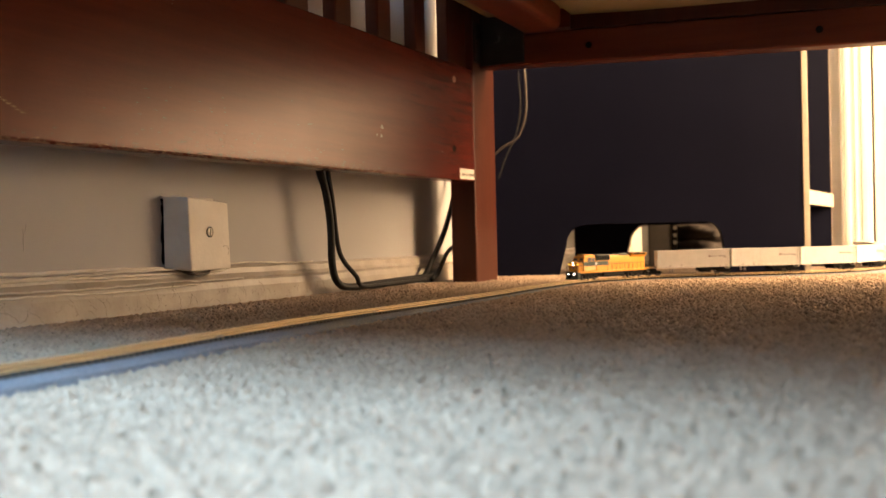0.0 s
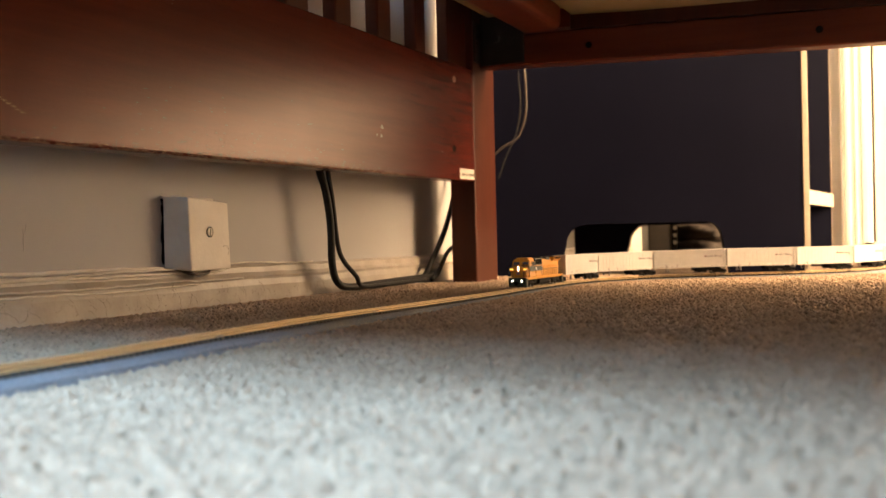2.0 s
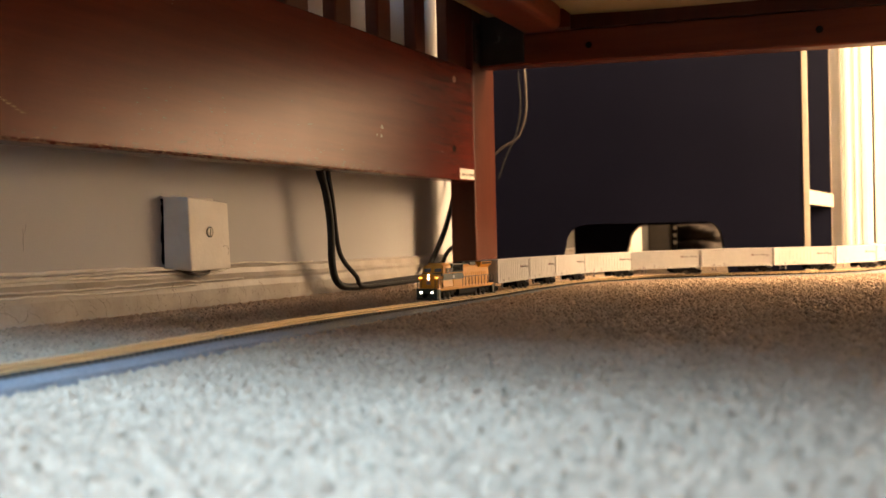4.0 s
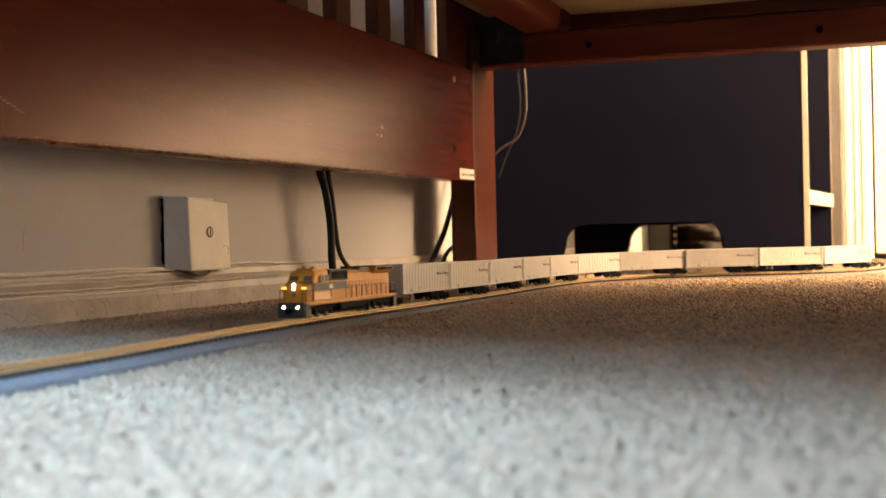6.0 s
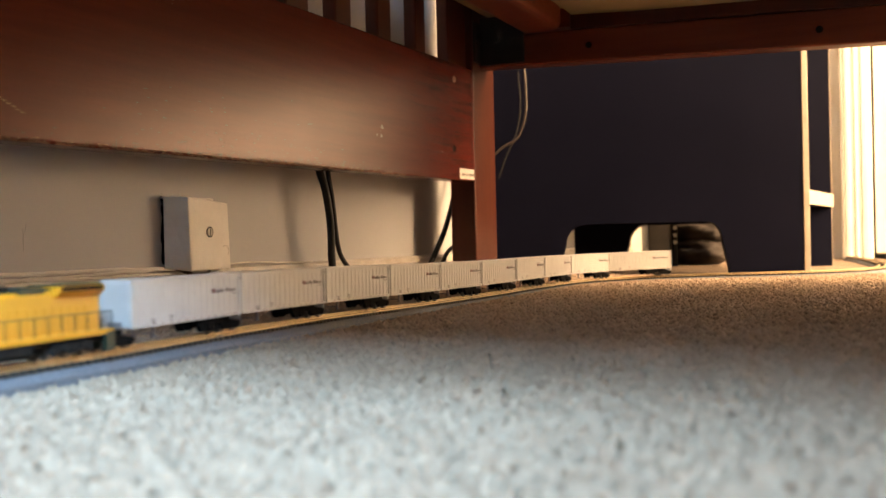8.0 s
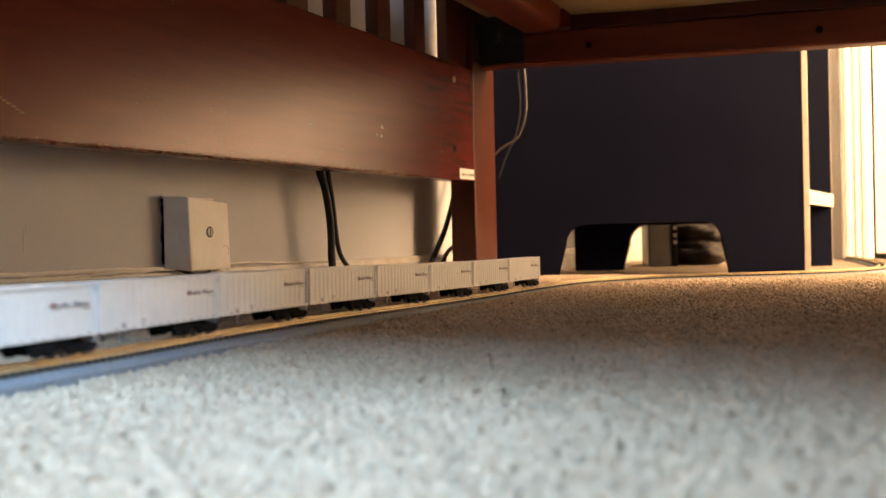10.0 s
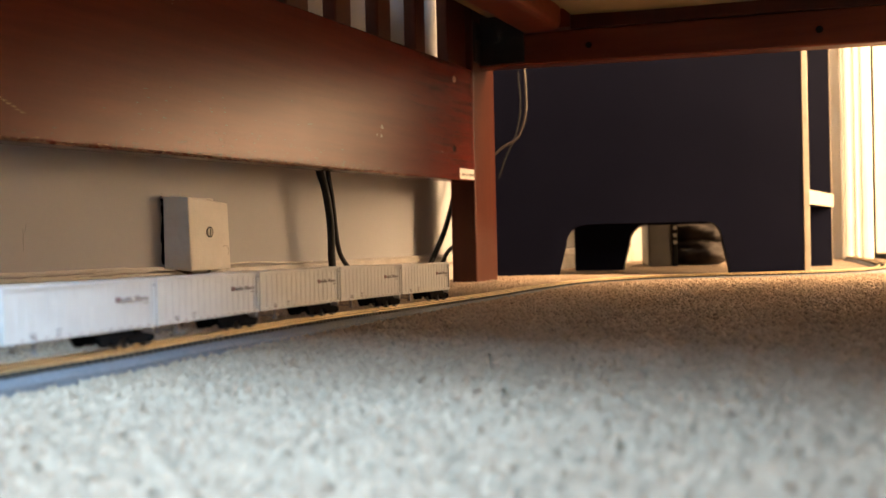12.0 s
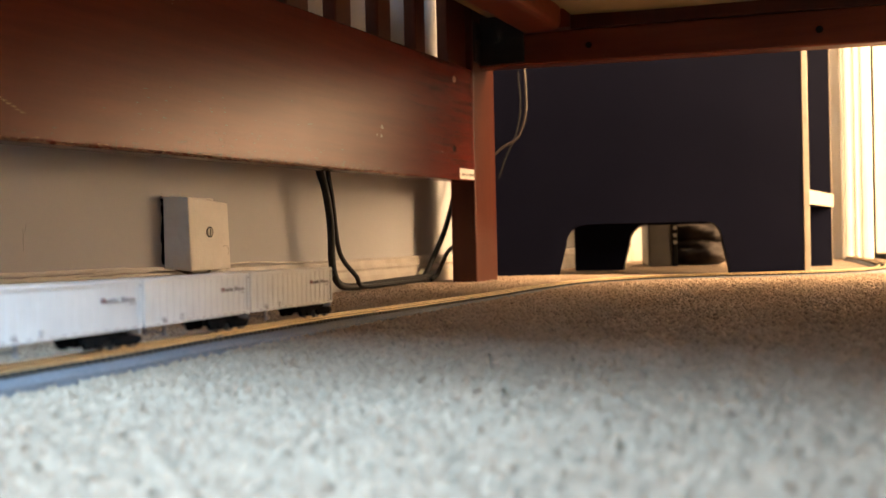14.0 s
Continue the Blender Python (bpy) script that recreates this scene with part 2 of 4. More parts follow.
def build_room():
    bm = bmesh.new()
    prism(bm, [(-1.2, -4.0), (4.0, -4.0), (4.0, 2.6), (-1.2, 2.6)], "z", -0.05, -0.0032)
    setting("floor", bm, CARPET, "beige looped-pile fitted carpet over the whole floor", "carpet")
    west = setting("wall_west", boxes(((WALL_X - 0.12, REAR_Y - 0.12, -0.04), (WALL_X, BACK_Y + 0.12, CEIL))), WALL,
            "plain pale grey painted plaster wall beside the bed", "wall")
    bm = bmesh.new()
    for y, z, ln in ((-0.657, 0.055, 0.016), (-0.6545, 0.069, 0.006)):
        tube(bm, [(WALL_X + 0.0002, y + 0.0012 * noise.noise(Vector((q * 3, y * 9, 0))), z + ln * q) for q in (0, 0.25, 0.5, 0.75, 1)], 0.00014, 5)
    tagged(part("scuff", bm, LINT, west, "fine dark scuffs in the paint"), kind="stuff")
    # far wall behind the closet
    nx0, nx1, nz0, nz1 = 0.95, 2.11, 0.06, 2.0
    setting("wall_north", boxes(((WALL_X + 0.002, BACK_Y, -0.04), (nx0, BACK_Y + 0.12, CEIL)), ((nx1, BACK_Y, -0.04), (RIGHT_X, BACK_Y + 0.12, CEIL)),
            ((nx0, BACK_Y, -0.04), (nx1, BACK_Y + 0.12, nz0)), ((nx0, BACK_Y, nz1), (nx1, BACK_Y + 0.12, CEIL))), WHITE,
            "pale painted wall with a closet door and a tall window", "wall")
    # wall with the warm window
    wy0, wy1, wz0, wz1 = -0.36, 0.76, 0.44, 2.02
    setting("wall_east", boxes(((RIGHT_X, REAR_Y - 0.12, -0.04), (RIGHT_X + 0.12, wy0, CEIL)), ((RIGHT_X, wy1, -0.04), (RIGHT_X + 0.12, BACK_Y + 0.12, CEIL)),
            ((RIGHT_X, wy0, -0.04), (RIGHT_X + 0.12, wy1, wz0)), ((RIGHT_X, wy0, wz1), (RIGHT_X + 0.12, wy1, CEIL))), WALL,
            "pale painted wall with the sunny window", "wall")
    sx0, sx1, sz0, sz1 = 1.06, 1.94, 1.18, 2.32
    setting("wall_south", boxes(((WALL_X + 0.002, REAR_Y - 0.12, -0.04), (sx0, REAR_Y, CEIL)), ((sx1, REAR_Y - 0.12, -0.04), (RIGHT_X, REAR_Y, CEIL)),
            ((sx0, REAR_Y - 0.12, -0.04), (sx1, REAR_Y, sz0)), ((sx0, REAR_Y - 0.12, sz1), (sx1, REAR_Y, CEIL))), WALL,
            "pale painted wall with the daylight window", "wall")
    # unseen wall, added to cut the cool window light on the right
    setting("wall_partition", boxes(((0.76, -1.34, -0.04), (RIGHT_X - 0.001, -1.24, CEIL - 0.001))), WALL, "plain unseen partition wall, added to shade the carpet on the right", "wall")
    setting("ceiling", boxes(((WALL_X - 0.12, REAR_Y - 0.12, CEIL), (RIGHT_X + 0.12, BACK_Y + 0.12, CEIL + 0.1))), CEILING, "plain white ceiling", "ceiling")


build_room()

# ---- bed ----
def build_bed():
    bed = thing("bed_frame", ROOM, "dark reddish mahogany bed frame with a slatted end", "bed frame")
    # deep lower board of the slatted end, its lower edge worn
    bm = bmesh.new()
    box(bm, (-0.024, -1.06, 0.1330), (0.0, 0.002, 0.2822), 0.0025, 3)
    board = part("end_board", bm, WOOD_Y, bed, "wide glossy mahogany board with a chipped lower edge")
    bm = bmesh.new()
    rng = random.Random(4)
    for _ in range(420):
        y = -rng.uniform(0.20, 0.86)
        n = rng.uniform(0.001, 0.006) * (2.4 if rng.random() < 0.14 else 1)
        z = 0.1335 + abs(rng.gauss(0, 0.0012))
        box(bm, (-0.0012, y, z - rng.uniform(0.0002, 0.0005)), (0.00012, y + n, z + 0.0002), 0.0)
    # long pale scratch in the varnish
    for i in range(12):
        box(bm, (-0.0005, -0.770 + i * 0.0036, 0.1690 - i * 0.0016), (0.00012, -0.7660 + i * 0.0036, 0.1694 - i * 0.0016))
    tagged(part("worn_patch", bm, WOOD_RAW, board, "chipped raw wood along the edge"), kind="stuff")
    bm = bmesh.new()
    for _ in range(330):
        y = -max(0.20, min(0.84, rng.gauss(0.49, 0.10)))
        z = 0.1342 + abs(rng.gauss(0, 0.0022)) if rng.random() < 0.66 else 0.1365 + abs(rng.gauss(0, 0.020))
        n = rng.uniform(0.0008, 0.0042) * (2.2 if rng.random() < 0.10 else 1)
        tilt = rng.uniform(-0.12, 0.12)
        box(bm, (-0.001, y, z), (0.00010, y + n, z + rng.uniform(0.0003, 0.00065)), 0.0, 2, Matrix.Rotation(tilt, 4, "X"))
    box(bm, (-0.001, -0.6480, 0.1332), (0.00012, -0.6474, 0.1412))
    tagged(part("scratch", bm, WOOD_DENT, board, "small dents in the varnish"), kind="stuff")
    # the lower one is a black disc for the shade in a hole
    for y, z, mat, name, lab in ((-0.058, 0.2606, WOOD_RAW, "dowel_plug", "pale wooden plug"), (-0.062, 0.173, TBLACK, "bolt_head", "black disc for the shade in a hole")):
        bm = bmesh.new()
        rod(bm, (-0.004, y, z), (0.0008, y, z), 0.0042, 16)
        part(name, bm, mat, board, lab)
    bm = boxes(((-0.0004, -0.0455, 0.1355), (0.0006, -0.0005, 0.1488)))
    sticker = part("sticker", bm, LABEL, board, "small cream paper sticker with a line of print")
    bm = bmesh.new()
    for i in range(14):
        if i not in (4, 7):
            box(bm, (0.0005, -0.041 + i * 0.0029, 0.1395), (0.0008, -0.039 + i * 0.0029, 0.1430))
    part("print_line", bm, INK, sticker)
    for o in (board, *board.children_recursive):
        for v in o.data.vertices:
            v.co.z += 0.0118 * v.co.y
    # upright slats above the board
    for y0, y1 in ((-0.063, -0.001), (-0.154, -0.123), (-0.247, -0.211), (-0.335, -0.299), (-0.423, -0.38), (-0.511, -0.475), (-0.599, -0.563), (-0.687, -0.651), (-0.775, -0.739)):
        bm = boxes(((-0.022, y0 + 0.002, 0.272), (-0.006, y1 - 0.002, 0.62)), bevel=0.002)
        part("slat", bm, WOOD_Z_SHADED, bed)
    part("top_rail", boxes(((-0.030, -1.06, 0.62), (0.004, 0.075, 0.66)), bevel=0.006), WOOD_Y, bed)
    # posts
    for y0, y1 in ((0.0, 0.075), (-1.135, -1.06)):
        part("leg", boxes(((-0.0345, y0, -0.0035), (0.0012, y1, 0.66)), bevel=0.0022, seg=3), WOOD_Z_SHADED, bed)
    # long rails
    bm = bmesh.new()
    box(bm, (0.0, 0.024, 0.2865), (1.95, 0.052, 0.3285), 0.003, 3)
    for v in bm.verts:
        v.co.z -= 0.0365 * max(0.0, v.co.x - 0.02)
    rail = part("side_rail", bm, WOOD_X_LIT, bed, "mahogany side rail with bolt holes")
    # black discs in place of sunk holes: their shade put into the colour
    for x, z in ((0.153, 0.3015), (0.4275, 0.2900), (0.72, 0.279)):
        bm = bmesh.new()
        rod(bm, (x, 0.0225, z), (x, 0.0245, z), 0.0042, 14)
        part("bolt_hole", bm, TBLACK, rail, "black disc for the shade in a bolt hole")
    bm = boxes(((0.0, -1.07, 0.290), (1.95, -1.04, 0.400)), bevel=0.003)
    for v in bm.verts:
        v.co.z -= 0.03 * max(0.0, v.co.x - 0.02)
    part("near_rail", bm, WOOD_X_LIT, bed)
    # the other end
    part("far_end_board", boxes(((1.95, -1.06, 0.1325), (1.974, 0.0, 0.2815)), bevel=0.003), WOOD_Y, bed)
    for y0, y1 in ((0.0, 0.075), (-1.135, -1.06)):
        part("leg", boxes(((1.95, y0, -0.0035), (1.985, y1, 0.66)), bevel=0.0022, seg=3), WOOD_Z_SHADED, bed)
    # dark strip added where shade falls between rail and mattress
    bm = boxes(((0.1288, 0.0242, 0.3288), (1.94, 0.0512, 0.3468)), bevel=0.0006, seg=1)
    for v in bm.verts:
        v.co.z -= 0.0365 * max(0.0, v.co.x - 0.02)
    part("ledge", bm, WOOD_Z_SHADED, bed, "dark strip added on the rail for the shade below the mattress")
    # filler added to close the bright gap above the rail's end
    part("corner_block", boxes(((0.001, 0.0245, 0.3285), (0.1285, 0.0515, 0.3525)), bevel=0.0006, seg=1), WOOD_X_LIT, bed)
    # corner bracket
    bm = bmesh.new()
    box(bm, (0.0005, 0.004, 0.292), (0.004, 0.024, 0.345), 0.0008)
    box(bm, (0.004, 0.0205, 0.288), (0.066, 0.0235, 0.352), 0.0008)
    br = part("corner_bracket", bm, STEEL, bed, "black steel corner bracket")
    bm = bmesh.new()
    rod(bm, (0.028, 0.018, 0.322), (0.028, 0.0215, 0.322), 0.005, 12)
    rod(bm, (0.004, 0.012, 0.318), (0.0075, 0.012, 0.318), 0.004, 12)
    part("bolt", bm, STEEL, br, "black bolt heads")
    # deck beam ending at the corner
    bm = bmesh.new()
    box(bm, (0.073, -0.90, 0.3185), (0.128, -0.006, 0.352), 0.009, 4)
    # takes the lighter rail tone: light from below put into its colour
    part("deck_beam", bm, WOOD_X_LIT, bed, "rounded mahogany beam under the mattress")


build_bed()


def build_mattress():
    bm = bmesh.new()
    box(bm, (0.1288, -1.03, 0.3472), (1.93, 0.075, 0.50), 0.003, 2)
    bmesh.ops.subdivide_edges(bm, edges=bm.edges[:], cuts=9, use_grid_fill=True)
    for v in bm.verts:
        if v.co.z < 0.36:
            x, y = v.co.x, v.co.y
            sag = min(1.0, max(0.0, (x - 0.13) / 0.16)) * min(1.0, max(0.0, (0.0 - y) / 0.10)) * min(1.0, max(0.0, (y + 1.07) / 0.2))
            v.co.z += 0.003 * sag * noise.noise(v.co * 6.0) - 0.014 * sag - 0.0365 * max(0.0, x - 0.02)
    mat = thing("mattress", ROOM, "olive grey cloth mattress lying on the bed frame", "mattress")
    part("cover", bm, TICKING, mat, "", None, True)
    # strip added to keep window light out of the gap at the bed end
    part("border_roll", boxes(((0.006, -1.03, 0.3525), (0.1285, 0.075, 0.47)), bevel=0.012, seg=3), TICKING, mat, "mattress strip added to stop light along the bed end")


build_mattress()


# ---- wall side ----
def build_baseboard():
    prof = [(0.0, -0.0035), (0.011, -0.0035), (0.0115, 0.016), (0.0095, 0.022), (0.0105, 0.025), (0.007, 0.029), (0.0065, 0.034), (0.003, 0.0365), (0.0, 0.0365)]
    bm = bmesh.new()
    ys = np.linspace(REAR_Y, BACK_Y - 0.002, 240)
    rows = []
    for y in ys:
        wob = 0.0012 * noise.noise(Vector((0.3, y * 7, 0))) + 0.0006 * noise.noise(Vector((2.3, y * 40, 0)))
        rows.append([bm.verts.new((WALL_X + a + (wob if a else 0), y, b + (wob if b > 0.01 else 0))) for a, b in prof])
    for p, q in zip(rows, rows[1:]):
        for k in range(len(prof) - 1):
            bm.faces.new((p[k], p[k + 1], q[k + 1], q[k]))
    bmesh.ops.recalc_face_normals(bm, faces=bm.faces[:])
    setting("baseboard", bm, TRIM, "low moulded baseboard with thick scuffed old paint", "baseboard")
    rng = random.Random(9)
    for x0, z0, r, ya, yb in ((0.0085, 0.0375, 0.0016, -1.2, -0.515), (0.0092, 0.0325, 0.0012, -1.2, -0.43), (0.0112, 0.0250, 0.0008, -1.0, -0.40), (0.0118, 0.0205, 0.0008, -1.2, -0.47),
                              (0.0050, 0.0372, 0.0008, -0.44, -0.27), (0.0100, 0.0350, 0.0009, -0.90, -0.50)):
        pts = []
        y = ya
        while y < yb:
            pts.append((WALL_X + x0 + 0.0009 * noise.noise(Vector((x0 * 900, y * 14, 0))), y, z0 + 0.0024 * noise.noise(Vector((y * 9, z0 * 700, 1))) + 0.0009 * noise.noise(Vector((y * 75, z0 * 700, 1)))))
            y += 0.006
        bm = bmesh.new()
        tube(bm, pts, r, 8)
        tagged(part("painted_cable", bm, RIDGE, None, "", ROOM, True), "thin painted-over cable along the baseboard", "cable", "painted cables")
    bm = bmesh.new()
    for _ in range(110):
        y, z = rng.uniform(-0.80, -0.22), abs(rng.gauss(0.002, 0.009))
        a = rng.uniform(-0.6, 2.2)
        ln = rng.uniform(0.003, 0.019)
        p = [(WALL_X + 0.0122 + rng.uniform(0, 0.002), y + ln * q * math.cos(a + q), max(0.0, z + ln * q * math.sin(a + q * 0.7))) for q in (0, 0.33, 0.66, 1.0)]
        tube(bm, p, rng.uniform(0.00004, 0.00009), 4)
    tagged(part("lint", bm, LINT, None, "", ROOM), "loose dark hairs and lint on the baseboard", "lint", "", "stuff")


build_baseboard()


def build_junction_box():
    jb = thing("junction_box", ROOM @ pose(WALL_X, -0.474, 0.0375, 0, 0, 0), "cream painted square junction box on the wall", "junction box")
    bm = bmesh.new()
    # tapered cover: wide at the wall, narrower at the face
    back = [(-0.0338, -0.0010), (0.0365, -0.0020), (0.0350, 0.0610), (-0.0338, 0.0632)]
    front = [(-0.0215, -0.0040), (0.0345, -0.0035), (0.0315, 0.0575), (-0.0250, 0.0622)]
    va = [bm.verts.new((0.0022, a, b)) for a, b in back]
    vb = [bm.verts.new((0.0225, a, b)) for a, b in front]
    bm.faces.new(va)
    bm.faces.new(vb)
    for i in range(4):
        bm.faces.new((va[i], va[(i + 1) % 4], vb[(i + 1) % 4], vb[i]))
    bmesh.ops.recalc_face_normals(bm, faces=bm.faces[:])
    bmesh.ops.bevel(bm, geom=bm.edges[:], offset=0.0014, segments=3, profile=0.5, affect="EDGES")
    cover = part("cover", bm, BOXPAINT, jb)
    # black ragged plate: shade of the gap at the wall put into its colour
    bm = bmesh.new()
    rng = random.Random(21)
    edge = [(-0.0338 - rng.uniform(-0.0012, 0.0016), z) for z in np.linspace(0.003, 0.061, 15)]
    prism(bm, edge + [(0.033, 0.060), (0.034, 0.0)], "x", 0.0, 0.0021)
    part("back_plate", bm, TBLACK, jb, "black ragged plate for the shaded gap behind the cover")
    # thick paint bridging the joint to the wall, and a half-round knock-out mark on the face
    bm = bmesh.new()
    tube(bm, [(0.0012, y, 0.0626 - 0.0007 * (y + 0.034) / 0.07 + 0.0010 * noise.noise(Vector((y * 120, 0, 3)))) for y in np.linspace(-0.034, 0.036, 18)], 0.0013, 6)
    part("paint_ridge", bm, BOXPAINT, cover, "", None, True)
    bm = bmesh.new()
    tube(bm, [(0.0225, 0.0265 + 0.0050 * math.cos(g), 0.0135 + 0.0050 * math.sin(g)) for g in np.linspace(-0.7, 2.2, 14)], 0.00035, 6)
    part("knockout_mark", bm, TRIM, cover, "", None, True)
    bm = bmesh.new()
    rod(bm, (0.0200, 0.0045, 0.031), (0.0231, 0.0045, 0.031), 0.0036, 20)
    # black disc under the screw, painting the shade of its recess
    ring = bmesh.new()
    rod(ring, (0.0200, 0.0045, 0.031), (0.0227, 0.0045, 0.031), 0.0050, 20)
    part("screw_recess", ring, TBLACK, cover, "black disc for the shade in the screw recess")
    sc = part("screw", bm, SCREW, cover, "slotted steel screw")
    # raised black bar painting the shade of the screw's slot
    part("screw_slot", boxes(((0.0229, 0.0041, 0.0280), (0.0234, 0.0049, 0.0340))), TBLACK, sc)
    bm = bmesh.new()
    tube(bm, curve_points([(0.006, -0.026, 0.000), (0.014, -0.014, -0.0060), (0.016, 0.004, -0.0066), (0.010, 0.018, -0.0050), (0.006, 0.022, -0.002)], 8), 0.0013, 8)
    tube(bm, curve_points([(0.008, -0.020, -0.001), (0.017, -0.006, -0.0078), (0.013, 0.012, -0.0070)], 8), 0.0009, 8)
    part("cable_stub", bm, BROWNCORD, jb, "brown cable end under the box", None, True)


build_junction_box()


def build_cords():
    x = WALL_X + 0.030
    for pts, r, lab in (
        ([(x, -0.300, 0.155), (x, -0.294, 0.134), (x, -0.2825, 0.112), (x, -0.274, 0.075), (x, -0.272, 0.030), (x + 0.002, -0.262, 0.011), (x + 0.004, -0.235, 0.0065),
          (x + 0.004, -0.17, 0.0075), (x + 0.003, -0.10, 0.0085), (x, -0.048, 0.009), (x - 0.002, -0.02, 0.012)], 0.0042, "thick black power cord hanging to the carpet"),
        ([(x + 0.002, -0.283, 0.155), (x + 0.002, -0.2795, 0.13), (x + 0.003, -0.2735, 0.10), (x + 0.003, -0.266, 0.058), (x + 0.004, -0.257, 0.038), (x + 0.007, -0.233, 0.018), (x + 0.008, -0.222, 0.0065),
          (x + 0.008, -0.16, 0.0058), (x + 0.006, -0.10, 0.006), (x + 0.003, -0.05, 0.0065)], 0.0027, "thin black power cord hanging to the carpet"),
        ([(x - 0.002, -0.045, 0.006), (x - 0.004, -0.02, 0.024), (x - 0.006, 0.03, 0.066), (x - 0.010, 0.07, 0.11), (x - 0.012, 0.10, 0.16)], 0.0036, "black cord rising behind the bed leg"),
        ([(x + 0.002, -0.028, 0.005), (x, -0.005, 0.012), (x - 0.003, 0.035, 0.040), (x - 0.006, 0.08, 0.052)], 0.0030, "black cord looping behind the bed leg"),
    ):
        bm = bmesh.new()
        tube(bm, curve_points(pts, 8), r, 10)
        tagged(part("power_cord", bm, BLACK, None, "", ROOM, True), lab, "cord", "cords by the wall")


build_cords()


# ---- navy shelf unit beyond the bed ----
A0, B0 = Vector((0.060, 1.462)), Vector((0.536, 1.424))
EV = Vector((0.147, 0.262))


def arch_panel(a, b, arch, height, thick):
    """An upright panel from a to b with an arched cut-out at the floor."""
    w = (b - a).length
    l0, l1, t0, t1, h = arch
    out = [(0, 0), (l0, 0)]
    for k in range(9):
        ang = k / 8 * math.pi / 2
        out.append((l0 + 0.012 + (t0 - l0 - 0.012) * (1 - math.cos(ang)), h * (0.60 + 0.40 * math.sin(ang))))
    for k in range(9):
        ang = math.pi / 2 * (1 - k / 8)
        out.append((l1 - 0.012 - (l1 - 0.012 - t1) * (1 - math.cos(ang)), h * (0.70 + 0.30 * math.sin(ang))))
    out += [(l1, 0), (w, 0), (w, height), (0, height)]
    bm = bmesh.new()
    prism(bm, out, "y", 0.0, thick)
    return bm


def build_shelf():
    d = (B0 - A0).normalized()
    turn = math.degrees(math.atan2(d.y, d.x))
    unit = thing("shelf_unit", pose(A0.x, A0.y, -0.003, 0, 0, turn), "navy blue laminate shelf unit with arched side cut-outs and pale edges", "shelf unit")
    inv = pose(A0.x, A0.y, 0, 0, 0, turn).inverted()
    w = (B0 - A0).length
    arch = (0.115, 0.370, 0.158, 0.335, 0.079)
    part("side_panel", arch_panel(A0, B0, arch, 0.95, 0.016), NAVY, unit, "navy side panel with an arched foot")
    e = inv.to_3x3() @ Vector((EV.x, EV.y, 0))
    k = e.xy
    cut = 0.030
    bm = arch_panel(A0 + d * cut, B0, (arch[0] - cut, arch[1] - cut, arch[2] - cut, arch[3] - cut, arch[4]), 0.95, 0.016)
    bmesh.ops.translate(bm, vec=(cut, 0, 0), verts=bm.verts[:])
    bmesh.ops.translate(bm, vec=(k.x, k.y, 0), verts=bm.verts[:])
    part("side_panel", bm, NAVY, unit, "navy side panel with an arched foot")
    out = [(arch[0] + 0.012 + (arch[2] - arch[0] - 0.012) * (1 - math.cos(g)), arch[4] * (0.60 + 0.40 * math.sin(g))) for g in (q / 8 * math.pi / 2 for q in range(9))]
    bm = bmesh.new()
    tube(bm, [(arch[0] + k.x, k.y - 0.0004, 0.0)] + [(a + k.x, k.y - 0.0004, b) for a, b in out], 0.0016, 6)
    part("arch_edge", bm, EDGE, unit, "pale rounded arch edge", None, True)
    bm = boxes(((w - 0.0005, -0.001, 0.0), (w + 0.0085, 0.017, 0.95)), bevel=0.001)
    part("edge_band", bm, EDGE, unit, "pale edge band")
    bm = boxes(((w - 0.0005 + k.x, k.y - 0.001, 0.0), (w + 0.0005 + k.x, k.y + 0.017, 0.95)))
    part("edge_band", bm, EDGE, unit, "pale edge band")
    for z0, z1 in ((0.104, 0.124), (0.42, 0.44), (0.93, 0.95)):
        bm = bmesh.new()
        prism(bm, [(0.02, 0.016), (w - 0.002, 0.016), (w - 0.002 + k.x, k.y), (0.02 + k.x, k.y)], "z", z0, z1)
        sh = part("shelf", bm, NAVY, unit)
        bm = bmesh.new()
        prism(bm, [(w - 0.002, 0.0165), (w + 0.004, 0.0165), (w + 0.004 + k.x, k.y - 0.0005), (w - 0.002 + k.x, k.y - 0.0005)], "z", z0 - 0.001, z1 + 0.001)
        part("shelf_edge", bm, EDGE, sh, "pale shelf edge")
    bm = bmesh.new()
    prism(bm, [(0.0, 0.018), (0.014, 0.018), (0.014 + k.x, k.y - 0.002), (k.x, k.y - 0.002)], "z", 0.082, 0.93)
    part("back_panel", bm, NAVY, unit)


build_shelf()


